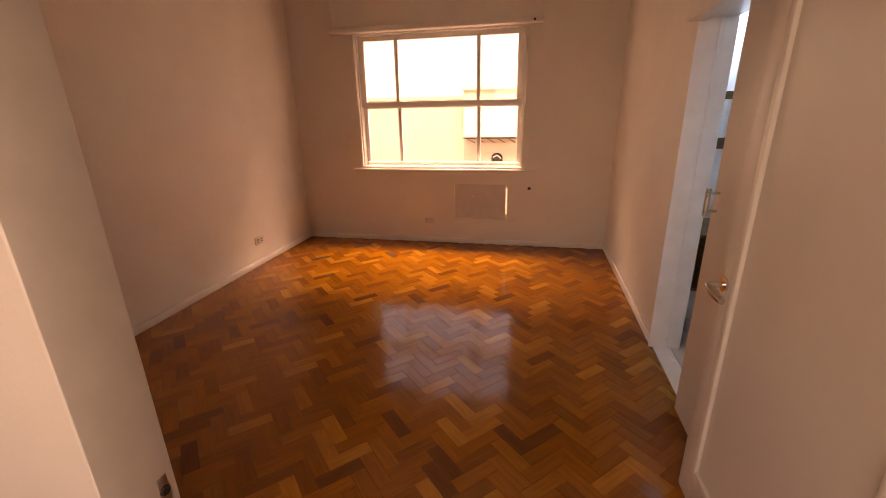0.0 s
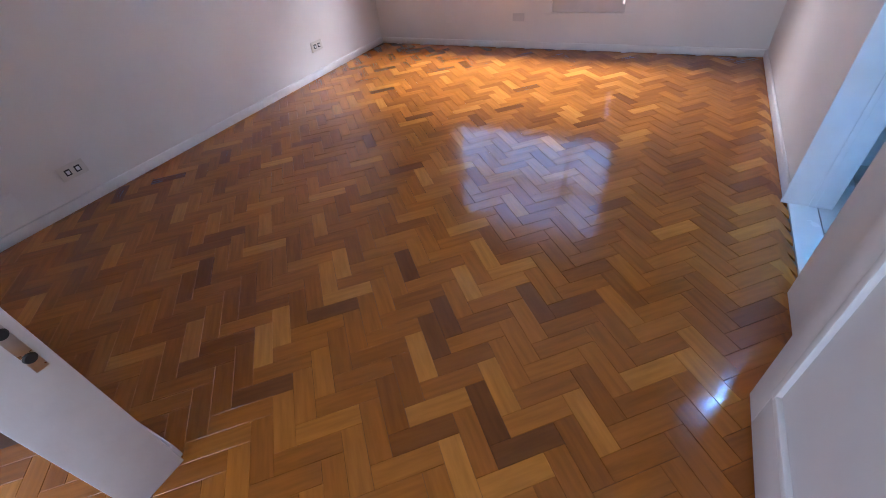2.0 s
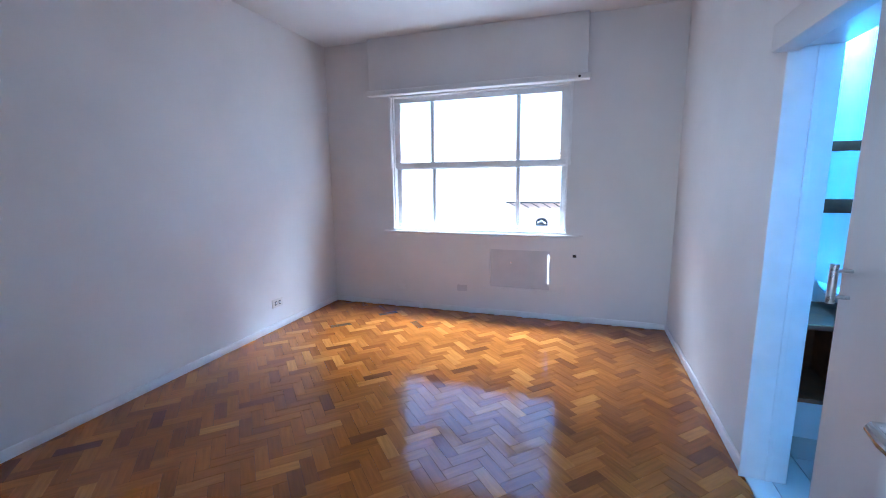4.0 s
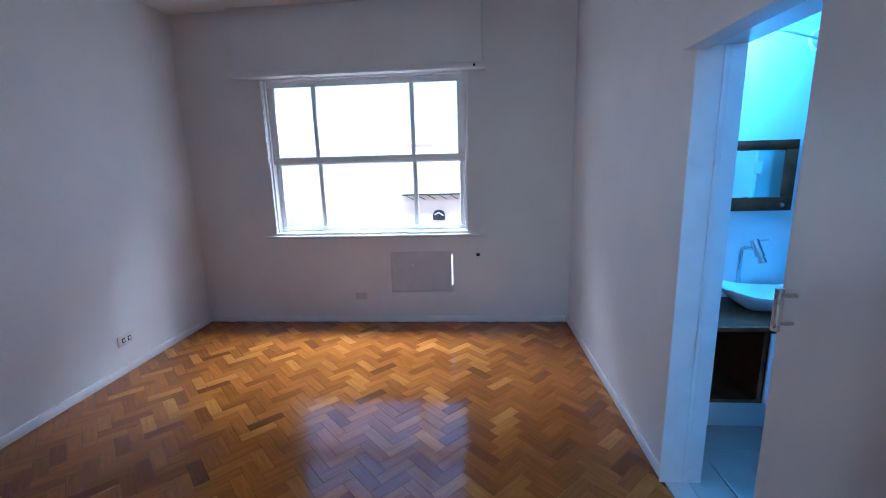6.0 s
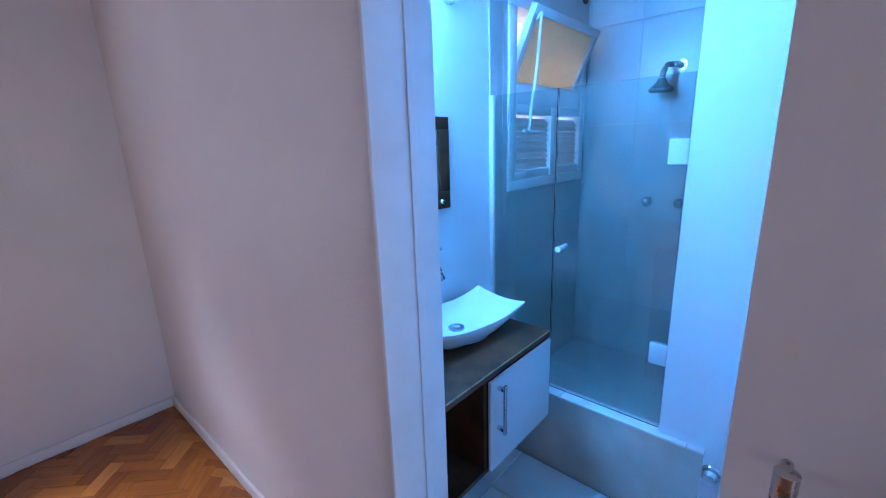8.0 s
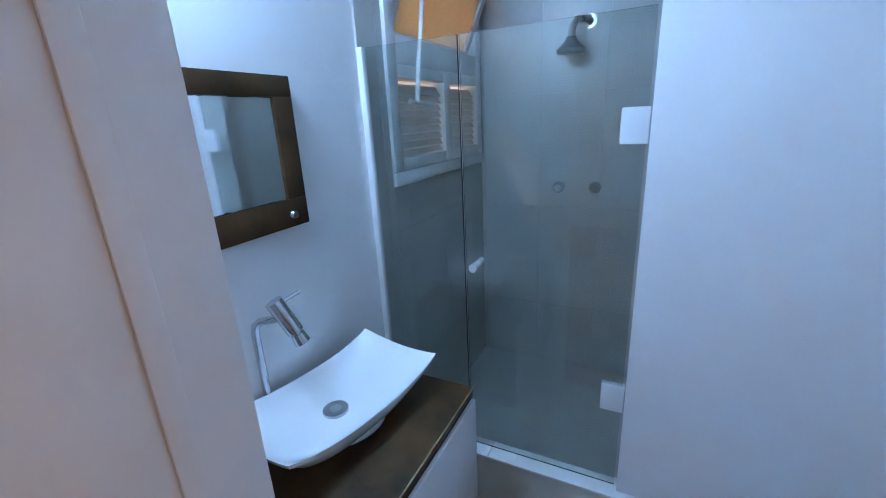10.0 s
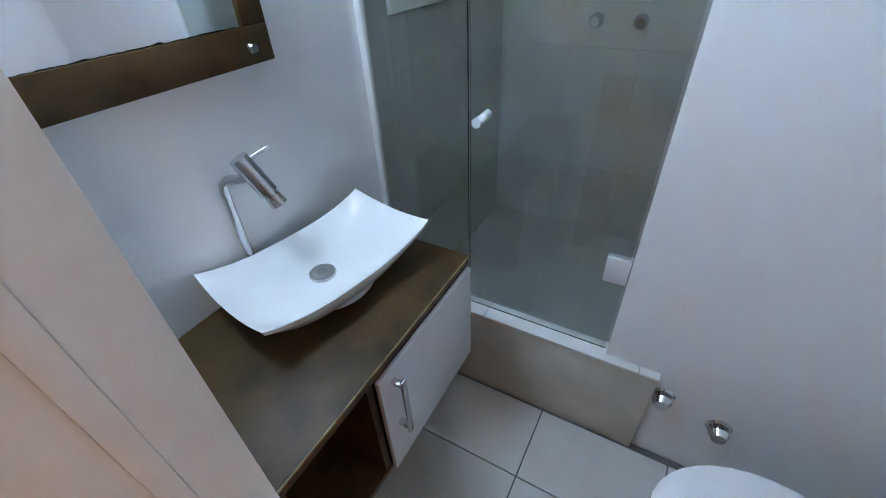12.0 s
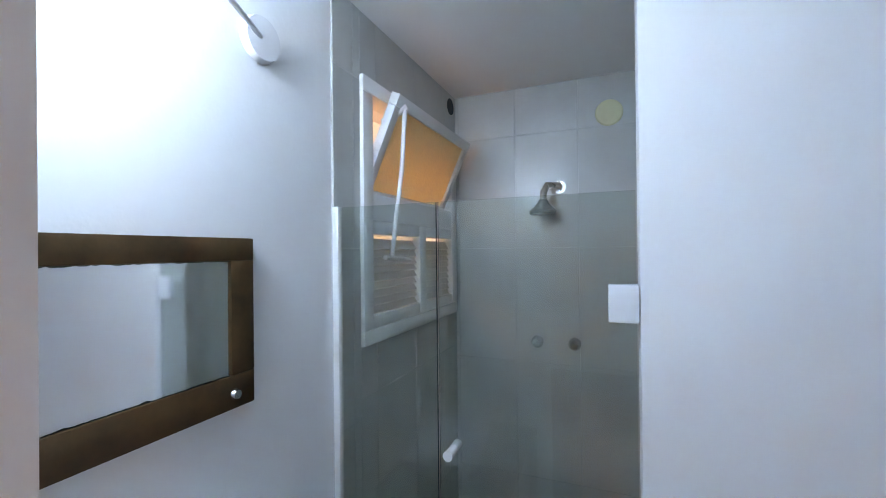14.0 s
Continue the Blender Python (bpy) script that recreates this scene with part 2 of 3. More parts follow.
# ---- large structure ----
WIN = (-2.085, -0.185, 0.925, 2.365)
ACH = (-0.955, -0.325, 0.31, 0.725)
wall("wall_north", "y", YF, 0.22, (XL - 0.2, XB + 0.0), (-0.1, H + 0.1), [WIN, ACH], PAINT, "cream painted plaster wall with a sash window")
wall("wall_west", "x", XL - 0.2, 0.2, (-2.1, YF), (-0.1, H + 0.1), [], PAINT, "long cream painted plaster wall above parquet")
wall("wall_east", "x", XR, XB - XR, (YN - 0.15, YF), (-0.1, H + 0.1), [(D1, D2, -0.1, DH)], PAINT, "cream painted wall with the bathroom doorway")
wall("wall_south", "y", YN - 0.15, 0.15, (XL, XR), (-0.1, H + 0.1), [(DX0, DX1, -0.1, 2.08)], PAINT, "painted wall with the wide entrance doorway")
# the opening in the hallway's end wall is assumed, made for the added lamp
wall("wall_hall_end", "y", -2.1, 0.15, (XL, XR + 0.2), (-0.1, H + 0.1), [(-1.6, 0.2, 0.9, 2.2)], PAINT, "plain painted wall closing the hallway, with an assumed unseen window opening")
wall("wall_hall_side", "x", XR, 0.2, (-1.95, YN - 0.15), (-0.1, H + 0.1), [], PAINT, "plain painted side wall of the hallway")
tagged(box("ceiling", (XL, -1.95, H), (XR, YF, H + 0.1), CEIL), "white painted flat plaster ceiling", "ceiling", kind="structure")
floor = tagged(box("floor", (XL, -1.95, -0.12), (XR, YF, -0.010), SUBFLOOR), "varnished reddish-brown herringbone parquet floor", "floor", kind="structure")

# bathroom shell
BW = (1.985, 2.805, 1.31, 2.168)
wall("wall_bath_north", "y", YB, 0.2, (XB, XS + 0.15), (-0.1, HB + 0.1), [BW], BATHPAINT, "white painted bathroom wall behind the basin")
wall("wall_bath_back", "x", XS, 0.15, (0.81, YB), (-0.1, HB + 0.1), [], BATHPAINT, "back wall of the shower")
wall("wall_partition", "x", XG - 0.02, 0.12, (0.96, YP), (-0.1, HB), [], BATHPAINT, "plain white partition wall beside the shower")
wall("wall_shower_side", "y", 1.65, 0.1, (XG + 0.10, XS), (-0.1, HB), [], TILEGREY, "grey side wall of the shower")
wall("wall_bath_south", "y", 0.81, 0.15, (XB, XS), (-0.1, HB + 0.1), [], BATHPAINT, "plain white wall at the end of the bathroom")
tagged(box("ceiling_bath", (XB, 0.96, HB), (XS, YB, HB + 0.1), CEIL), "white painted bathroom ceiling", "ceiling", kind="structure")
bath_floor = tagged(box("floor_bath", (XR, 0.96, -0.12), (XG - 0.02, YB, -0.008), GROUT), "large beige ceramic tiles with dark joints", "floor", kind="structure")
shower_floor = tagged(box("floor_shower", (XG + 0.03, 1.75, -0.1), (XS, YB, 0.16), SHOWERFLOOR), "grey tiled shower floor behind glass", "floor", kind="structure")


def baseboard(name, lo, hi):
    return tagged(box(name, lo, hi, TRIM, 0.006), "low white painted wooden baseboard", "baseboard", kind="structure")


baseboard("baseboard", (XL, YF - 0.016, 0), (XR, YF - 0.001, 0.06))
baseboard("baseboard", (XL + 0.001, YN + 0.001, 0), (XL + 0.018, YF - 0.017, 0.065))
baseboard("baseboard", (XR - 0.018, D2 + 0.001, 0), (XR - 0.001, YF - 0.017, 0.065))
baseboard("baseboard", (XL + 0.02, YN + 0.001, 0), (DX0 - 0.005, YN + 0.016, 0.065))

# doorway lining of the bathroom
for lo, hi in (((XR - 0.026, D2 - 0.012, 0.0), (XB + 0.004, D2 - 0.0005, DH)), ((XR - 0.004, D1 + 0.0005, 0.0), (XB + 0.004, D1 + 0.012, DH)),
               ((XR - 0.004, D1 + 0.012, DH - 0.012), (XB + 0.004, D2 - 0.012, DH - 0.0005))):
    tagged(box("trim", lo, hi, TRIM, 0.003), "white painted doorway lining", "trim", kind="structure")

tagged(box("trim", (0.868, D2 - 0.018, 0.0), (0.893, D2 - 0.0125, DH - 0.013), TRIM, 0.0025), "painted stop bead of the bathroom doorway", "trim", kind="structure")

# ---- bedroom window ----
def sash(name, x0, x1, z0, z1, y, rails):
    s = anchor(name, ((x0 + x1) / 2, y, z0))
    bot, top, side = rails
    bm = bmesh.new()
    add_box(bm, (x0, y - 0.02, z0), (x1, y + 0.02, z0 + bot), 0.004)
    add_box(bm, (x0, y - 0.02, z1 - top), (x1, y + 0.02, z1), 0.004)
    add_box(bm, (x0, y - 0.019, z0 + bot), (x0 + side, y + 0.019, z1 - top), 0.004)
    add_box(bm, (x1 - side, y - 0.019, z0 + bot), (x1, y + 0.019, z1 - top), 0.004)
    for mx in (-1.622, -0.687):
        add_box(bm, (mx - 0.021, y - 0.017, z0 + bot), (mx + 0.021, y + 0.017, z1 - top), 0.004)
    fr = mesh_object("frame", bm, TRIM, None, True)
    obs = [fr]
    for a, b in ((x0 + side, -1.643), (-1.601, -0.708), (-0.666, x1 - side)):
        g = box("pane", (a - 0.004, y - 0.002, z0 + bot - 0.004), (b + 0.004, y + 0.002, z1 - top + 0.004), GLASS)
        g.visible_shadow = False
        obs.append(g)
    return tagged(adopt(s, *obs), "white painted wooden sash with three panes", "window", "window sashes", "structure")


sash("window_1", -2.07, -0.20, 1.60, 2.36, YF + 0.075, (0.062, 0.053, 0.068))
sash("window_2", -2.068, -0.202, 0.93, 1.65, YF + 0.118, (0.042, 0.062, 0.05))
bm = bmesh.new()
add_box(bm, (-2.083, YF + 0.03, 0.927), (-2.07, YF + 0.16, 2.363), 0.002)
add_box(bm, (-0.20, YF + 0.03, 0.927), (-0.187, YF + 0.16, 2.363), 0.002)
add_box(bm, (-2.112, YF - 0.012, 1.60), (-2.088, YF - 0.001, 2.372), 0.003)
add_box(bm, (-0.182, YF - 0.012, 1.60), (-0.158, YF - 0.001, 2.372), 0.003)
tagged(mesh_object("window_frame", bm, TRIM, None, True), "white painted wooden window lining", "window frame", kind="structure")
tagged(box("window_sill", (-2.20, YF - 0.03, 0.875), (-0.015, YF - 0.001, 0.90), PAINT, 0.006), "narrow painted window sill ledge", "sill", kind="structure")
bm = bmesh.new()
add_box(bm, (-2.34, YF - 0.10, 2.378), (-0.012, YF - 0.001, 2.43), 0.008)
add_box(bm, (-2.31, YF - 0.075, 2.43), (-0.04, YF - 0.001, H - 0.001), 0.004)
tagged(mesh_object("shutter_box", bm, PAINT, None, True), "painted roller shutter box above the window", "shutter box", kind="structure")
# no hole is cut: a black disc gives the dark of its inside
tagged(tube("strap_hole_shade", [(-0.105, YF - 0.106, 2.40), (-0.105, YF - 0.098, 2.40)], 0.012, DARK), "small black disc painted as the shade of a hole in the shutter box", "hole")

# ---- panel closing the air conditioner opening ----
bm = bmesh.new()
px, pz, d = -0.732, 0.585, 0.008
lo, hi = (-0.953, YF + 0.015, 0.312), (-0.352, YF + 0.03, 0.723)
add_box(bm, lo, (px - d, hi[1], hi[2]))
add_box(bm, (px + d, lo[1], lo[2]), hi)
add_box(bm, (px - d, lo[1], lo[2]), (px + d, hi[1], pz - d))
add_box(bm, (px - d, lo[1], pz + d), (px + d, hi[1], hi[2]))
add_box(bm, (-0.352, lo[1], 0.312), (-0.327, hi[1], 0.375))
add_box(bm, (-0.352, lo[1], 0.69), (-0.327, hi[1], 0.723))
add_box(bm, (-0.334, lo[1], 0.375), (-0.327, hi[1], 0.69))
tagged(mesh_object("air_conditioner_cover", bm, PANEL), "grey board closing the air conditioner opening", "cover panel")
tagged(box("trim", (-1.03, YF - 0.008, 0.290), (-0.20, YF - 0.001, 0.305), PAINT, 0.003), "thin ledge under the cover panel", "trim", kind="structure")


def plate(name, loc, turn, w, h, holes, label, mat=PLASTIC, cat="socket"):
    s = anchor(name, loc)
    body = mesh_object("plate", add_box(bmesh.new(), (-w / 2, -0.010, -h / 2), (w / 2, 0.0, h / 2), 0.004), mat, s, True)
    parts = [body]
    for hx in holes:
        bm = bmesh.new()
        add_box(bm, (hx - 0.016, -0.0125, -0.019), (hx + 0.016, -0.0095, 0.019), 0.002)
        parts.append(mesh_object("insert", bm, DARK, s, True))
        bm = bmesh.new()
        add_box(bm, (hx - 0.009, -0.0145, -0.011), (hx + 0.009, -0.0123, 0.011), 0.002)
        parts.append(mesh_object("outlet", bm, LACQUER, s, True))
    s.matrix_basis = pose(*loc, 0, 0, turn)
    return tagged(s, label, cat)


plate("wall_socket", (XL, 3.335, 0.265), 90, 0.15, 0.085, (-0.028, 0.028), "ivory double wall socket with dark inserts")
plate("wall_socket", (XL, 1.045, 0.215), 90, 0.15, 0.085, (-0.028, 0.028), "ivory double wall socket with dark inserts")
plate("blank_wall_plate", (XL, 0.66, 0.20), 90, 0.15, 0.10, (), "painted blank wall plate above the baseboard", PAINT, "wall plate")
plate("blank_wall_plate", (-1.27, YF, 0.272), 0, 0.115, 0.07, (), "greyish blank wall plate under the window", PANEL, "wall plate")
plate("blank_wall_plate", (-2.005, YF, 0.25), 0, 0.10, 0.075, (), "painted blank wall plate", PAINT, "wall plate")
plate("small_outlet", (-0.087, YF, 0.688), 0, 0.035, 0.03, (), "small black cable outlet in the wall", DARK, "outlet")

# ---- sliding bathroom door and its header ----
sx0, sx1, sy = 0.742, 0.778, 1.622
door = anchor("sliding_door", (sx0, 0.9, 0.0))
leaf = box("leaf", (sx0, sy - 0.90, 0.012), (sx1, sy, 1.985), DOOR, 0.003)
bm = bmesh.new()
add_tube(bm, [(sx0 - 0.045, sy - 0.055, 1.08), (sx0 - 0.045, sy - 0.055, 1.20)], 0.011, 16)
for z in (1.10, 1.18):
    add_tube(bm, [(sx0 + 0.002, sy - 0.055, z), (sx0 - 0.045, sy - 0.055, z)], 0.006, 10)
tagged(adopt(door, leaf, mesh_object("handle", bm, STEEL, None, True)), "flat off-white sliding door with a steel bar handle, half open", "door")
bm = bmesh.new()
add_box(bm, (0.695, 0.345, 1.965), (XR - 0.001, 2.235, 2.075), 0.004)
tagged(mesh_object("track_cover", bm, PAINT, None, True), "painted box covering the sliding door track", "track cover", kind="structure")

# ---- entrance door, open into the room ----
def panel_door(name, w, h):
    d = anchor(name, (0, 0, 0))
    bm = bmesh.new()
    st = 0.10
    add_box(bm, (0, 0, 0.01), (st, 0.035, h), 0.003)
    add_box(bm, (w - st, 0, 0.01), (w, 0.035, h), 0.003)
    for z0, z1 in ((0.01, 0.17), (h - 0.12, h)):
        add_box(bm, (st, 0, z0), (w - st, 0.035, z1), 0.003)
    mesh_object("stile_frame", bm, DOOR, d, True)
    bm = bmesh.new()
    add_box(bm, (st, 0.010, 0.17), (w - st, 0.025, h - 0.12))
    mesh_object("panel", bm, DOOR, d)
    bm = bmesh.new()
    m = 0.022
    for side in (0.0, 1.0):
        y0, y1 = (-0.006, 0.011) if side == 0 else (0.024, 0.041)
        add_box(bm, (st - 0.004, y0, 0.166), (st + m, y1, h - 0.116), 0.005)
        add_box(bm, (w - st - m, y0, 0.166), (w - st + 0.004, y1, h - 0.116), 0.005)
        add_box(bm, (st + m, y0, 0.166), (w - st - m, y1, 0.17 + m), 0.005)
        add_box(bm, (st + m, y0, h - 0.12 - m), (w - st - m, y1, h - 0.116), 0.005)
    mesh_object("moulding", bm, TRIM, d, True)
    bm = bmesh.new()
    for s in (-1, 1):
        y = -0.001 if s < 0 else 0.036
        add_tube(bm, [(w - 0.05, y, 0.95), (w - 0.05, y + s * 0.008, 0.95)], 0.025, 20)
        add_tube(bm, [(w - 0.05, y, 0.95), (w - 0.05, y + s * 0.05, 0.95), (w - 0.06, y + s * 0.058, 0.95), (w - 0.10, y + s * 0.058, 0.942), (w - 0.155, y + s * 0.05, 0.93)],
                 [0.011, 0.011, 0.012, 0.015, 0.012])
    mesh_object("lever_handle", bm, CHROME, d, True)
    bm = bmesh.new()
    for s in (-1, 1):
        y = -0.001 if s < 0 else 0.036
        add_tube(bm, [(w - 0.05, y, 0.89), (w - 0.05, y + s * 0.007, 0.89)], 0.016, 16)
    mesh_object("keyhole_rose", bm, STEEL, d, True)
    return d


entry = panel_door("entrance_door", 0.90, 2.04)
entry.matrix_basis = pose(0.665, 0.222, 0.0, 0, 0, 91.0)
tagged(entry, "off-white panelled entrance door standing open with a chrome lever", "door")
for x0, x1 in ((DX0 + 0.0005, DX0 + 0.012), (DX1 - 0.012, DX1 - 0.0005)):
    tagged(box("trim", (x0, YN - 0.156, 0.0), (x1, YN + 0.004, 2.079), TRIM, 0.003), "painted entrance doorway lining", "trim", kind="structure")
SX, SY, SZ = DX0 + 0.012, YN - 0.03, 0.64
catch = anchor("door_catch", (SX, SY, SZ))
strike = box("strike_plate", (SX + 0.0002, SY - 0.013, SZ - 0.08), (SX + 0.0025, SY + 0.013, SZ + 0.08), STEEL, 0.0008)
cups = []
for z in (SZ - 0.04, SZ + 0.04):
    bm = bmesh.new()
    add_tube(bm, [(SX + 0.0018, SY, z), (SX + 0.008, SY, z)], [0.014, 0.011], 14)
    cups.append(mesh_object("latch_cup", bm, DARK, None, True))
tagged(adopt(catch, strike, *cups), "worn steel strike plate on the doorway edge", "strike plate")

# ---- bathroom: vanity, basin, tap ----
CZ, CX0, CX1, CY0 = 0.795, 0.960, 1.632, 2.300
van = anchor("vanity_cabinet", (1.30, 2.52, 0.41))
top = box("countertop", (CX0, CY0, CZ - 0.028), (CX1, YB - 0.001, CZ), WALNUT, 0.002)
bm = bmesh.new()
Z0 = 0.41
add_box(bm, (CX0, CY0 + 0.004, Z0), (CX0 + 0.018, YB - 0.001, CZ - 0.028))
add_box(bm, (CX1 - 0.018, CY0 + 0.004, Z0), (CX1 - 0.001, YB - 0.001, CZ - 0.028))
add_box(bm, (CX0 + 0.018, CY0 + 0.004, Z0), (CX1 - 0.018, YB - 0.001, Z0 + 0.018))
add_box(bm, (1.192, CY0 + 0.006, Z0 + 0.018), (1.210, YB - 0.02, CZ - 0.028))
add_box(bm, (CX0 + 0.018, YB - 0.02, Z0 + 0.018), (CX1 - 0.018, YB - 0.001, CZ - 0.028))
body = mesh_object("body", bm, WALNUT)
cd = box("door", (1.214, CY0 - 0.010, Z0 + 0.006), (CX1 - 0.006, CY0 + 0.003, CZ - 0.034), LACQUER, 0.002)
bm = bmesh.new()
add_box(bm, (CX0, CY0 - 0.0022, CZ - 0.006), (CX1, CY0 + 0.0, CZ - 0.0005))
edge = mesh_object("worn_edge", bm, RAWEDGE)
bm = bmesh.new()
add_box(bm, (1.247, CY0 - 0.042, 0.555), (1.262, CY0 - 0.034, 0.745), 0.002)
add_box(bm, (1.248, CY0 - 0.036, 0.720), (1.261, CY0 - 0.009, 0.734), 0.001)
add_box(bm, (1.248, CY0 - 0.036, 0.566), (1.261, CY0 - 0.009, 0.580), 0.001)
tagged(adopt(van, top, body, cd, edge, mesh_object("handle", bm, CHROME, None, True)), "dark walnut wall-hung vanity with one white door", "cabinet")


def basin(cx, cy, z, w, d):
    """A rectangular vessel basin whose corners sweep upwards."""
    bm = bmesh.new()
    n = 28
    grid, under = {}, {}
    for i in range(n + 1):
        for j in range(n + 1):
            u, v = 2 * i / n - 1, 2 * j / n - 1
            ou, ov = u * (1 - 0.05 * (1 - v * v) * -0.6), v * (1 + 0.03 * (1 - u * u))
            x, y = ou * w / 2, ov * d / 2
            rim = 0.041 * (abs(u) ** 2.6) * (0.75 + 0.25 * v * v) + 0.014 * (v * v) * (1 - 0.4 * u * u)
            bowl = 0.048 * (1 - abs(u) ** 3) * (1 - abs(v) ** 4)
            zz = rim + 0.046 - bowl
            grid[i, j] = bm.verts.new((x, y, zz))
            m = max(abs(u), abs(v))
            drop = 0.011 + 0.055 * (1 - m)
            under[i, j] = bm.verts.new((x * (1 - 0.012), y * (1 - 0.012), max(zz - drop, -0.02)))
    for i in range(n):
        for j in range(n):
            bm.faces.new((grid[i, j], grid[i + 1, j], grid[i + 1, j + 1], grid[i, j + 1]))
            bm.faces.new((under[i, j + 1], under[i + 1, j + 1], under[i + 1, j], under[i, j]))
    for i in range(n):
        for a, b in (((i, 0), (i + 1, 0)), ((i + 1, n), (i, n)), ((0, i + 1), (0, i)), ((n, i), (n, i + 1))):
            bm.faces.new((grid[a], under[a], under[b], grid[b]))
    s = anchor("vessel_basin", (cx, cy, z))
    bowl_ob = mesh_object("bowl", bm, CERAMIC, s, True)
    bm = bmesh.new()
    add_tube(bm, [(0, 0, -0.028), (0, 0, -0.008)], [0.085, 0.115], 32)
    mesh_object("foot", bm, CERAMIC, s, True)
    bm = bmesh.new()
    add_tube(bm, [(0.0, 0.02, -0.004), (0.0, 0.02, 0.0045)], [0.034, 0.032], 28)
    mesh_object("drain_ring", bm, CHROME, s, True)
    bm = bmesh.new()
    add_tube(bm, [(0.0, 0.02, 0.003), (0.0, 0.02, 0.0075)], [0.016, 0.013], 20)
    mesh_object("drain_plug", bm, STEEL, s, True)
    s.matrix_basis = pose(cx, cy, z, 0, 0, -10)
    return tagged(s, "white ceramic vessel basin with upswept corners", "basin")


basin(1.379, 2.557, CZ + 0.022, 0.458, 0.272)

tap = anchor("basin_tap", (1.306, 2.714, CZ))
T = (1.306, 2.721)
bm = bmesh.new()
add_tube(bm, [(*T, CZ), (*T, CZ + 0.008)], 0.0125, 20)
ax, ay = 0.036, -0.052
add_tube(bm, [(*T, CZ + 0.004), (T[0], T[1], CZ + 0.255), (T[0] + ax * 0.06, T[1] + ay * 0.06, CZ + 0.272), (T[0] + ax * 0.25, T[1] + ay * 0.25, CZ + 0.281), (T[0] + ax, T[1] + ay, CZ + 0.284)], 0.0100, 16)
tb = mesh_object("spout", bm, CHROME, None, True)
bm = bmesh.new()
hx, hy = T[0] + ax * 1.15, T[1] + ay * 1.15
add_tube(bm, [(hx - 0.012, hy + 0.014, CZ + 0.330), (hx, hy, CZ + 0.288), (hx + 0.012, hy - 0.014, CZ + 0.246)], 0.021, 22)
add_tube(bm, [(hx + 0.012, hy - 0.014, CZ + 0.247), (hx + 0.014, hy - 0.017, CZ + 0.239)], 0.014, 18)
add_tube(bm, [(hx + 0.014, hy - 0.017, CZ + 0.240), (hx + 0.020, hy - 0.024, CZ + 0.215)], [0.017, 0.020], 18)
th = mesh_object("valve_body", bm, CHROME, None, True)
tl = tube("lever", [(hx - 0.006, hy + 0.006, CZ + 0.322), (hx + 0.045, hy - 0.012, CZ + 0.336)], 0.0050, CHROME)
tagged(adopt(tap, tb, th, tl), "tall chrome basin tap with a short lever", "tap")

# ---- mirror ----
mx0, mx1, mz0, mz1, my = 0.990, 1.522, 1.272, 1.632, YB - 0.022
mir = anchor("wall_mirror", (1.24, YB, 1.26))
bm = bmesh.new()
B, BT, BS = 0.070, 0.048, 0.058
add_box(bm, (mx0, my - 0.004, mz0), (mx1, YB - 0.001, mz0 + B), 0.002)
add_box(bm, (mx0, my - 0.004, mz1 - BT), (mx1, YB - 0.001, mz1), 0.002)
add_box(bm, (mx0, my - 0.004, mz0 + B), (mx0 + BS, YB - 0.001, mz1 - BT), 0.002)
add_box(bm, (mx1 - BS, my - 0.004, mz0 + B), (mx1, YB - 0.001, mz1 - BT), 0.002)
mf = mesh_object("frame", bm, WALNUT, None, True)
mg = box("mirror_glass", (mx0 + BS - 0.002, my + 0.002, mz0 + B - 0.002), (mx1 - BS + 0.002, my + 0.008, mz1 - BT + 0.002), MIRROR)
caps = []
for sx in (mx0 + 0.05, mx1 - 0.05):
    bm = bmesh.new()
    add_tube(bm, [(sx, my - 0.003, mz0 + 0.03), (sx, my - 0.012, mz0 + 0.03)], [0.013, 0.009], 18)
    caps.append(mesh_object("screw_cap", bm, CHROME, None, True))
rag = random.Random(3)
rags = []
for z, s_ in ((mz0 + B - 0.001, 1), (mz1 - BT + 0.001, -1)):
    bm = bmesh.new()
    xs = [mx0 + BS + q * (mx1 - mx0 - 2 * BS) / 60 for q in range(61)]
    hs_ = [0.001 + 0.0045 * abs(noise.noise((q * 0.35, z * 9, 0.0))) + rag.uniform(0, 0.0015) for q in range(61)]
    low = [bm.verts.new((x, my + 0.0005, z)) for x in xs]
    top_ = [bm.verts.new((x, my + 0.0005, z + s_ * h)) for x, h in zip(xs, hs_)]
    for q in range(60):
        bm.faces.new((low[q], low[q + 1], top_[q + 1], top_[q]))
    bmesh.ops.solidify(bm, geom=list(bm.faces), thickness=0.0012)
    rags.append(mesh_object("ragged_edge", bm, RAGGED))
tagged(adopt(mir, mf, mg, *rags, *caps), "mirror in a wide dark walnut frame", "mirror")

# ---- wall lamp above the mirror ----
lamp = anchor("wall_lamp", (1.565, YB, 2.10))
bm = bmesh.new()
add_tube(bm, [(1.565, YB - 0.001, 2.100), (1.565, YB - 0.02, 2.100)], [0.055, 0.05], 28)
lb = mesh_object("rose", bm, LACQUER, None, True)
la = tube("arm", [(1.555, YB - 0.018, 2.100), (1.47, YB - 0.05, 2.108), (1.37, YB - 0.08, 2.122), (1.12, YB - 0.10, 2.165)], 0.006, LACQUER)
BULB = bpy.data.materials.new("glowing_bulb")
BULB.use_nodes = True
BULB.node_tree.nodes["Principled BSDF"].inputs["Emission Color"].default_value = (0.6, 0.8, 1.0, 1)
BULB.node_tree.nodes["Principled BSDF"].inputs["Emission Strength"].default_value = 12.0
bm = bmesh.new()
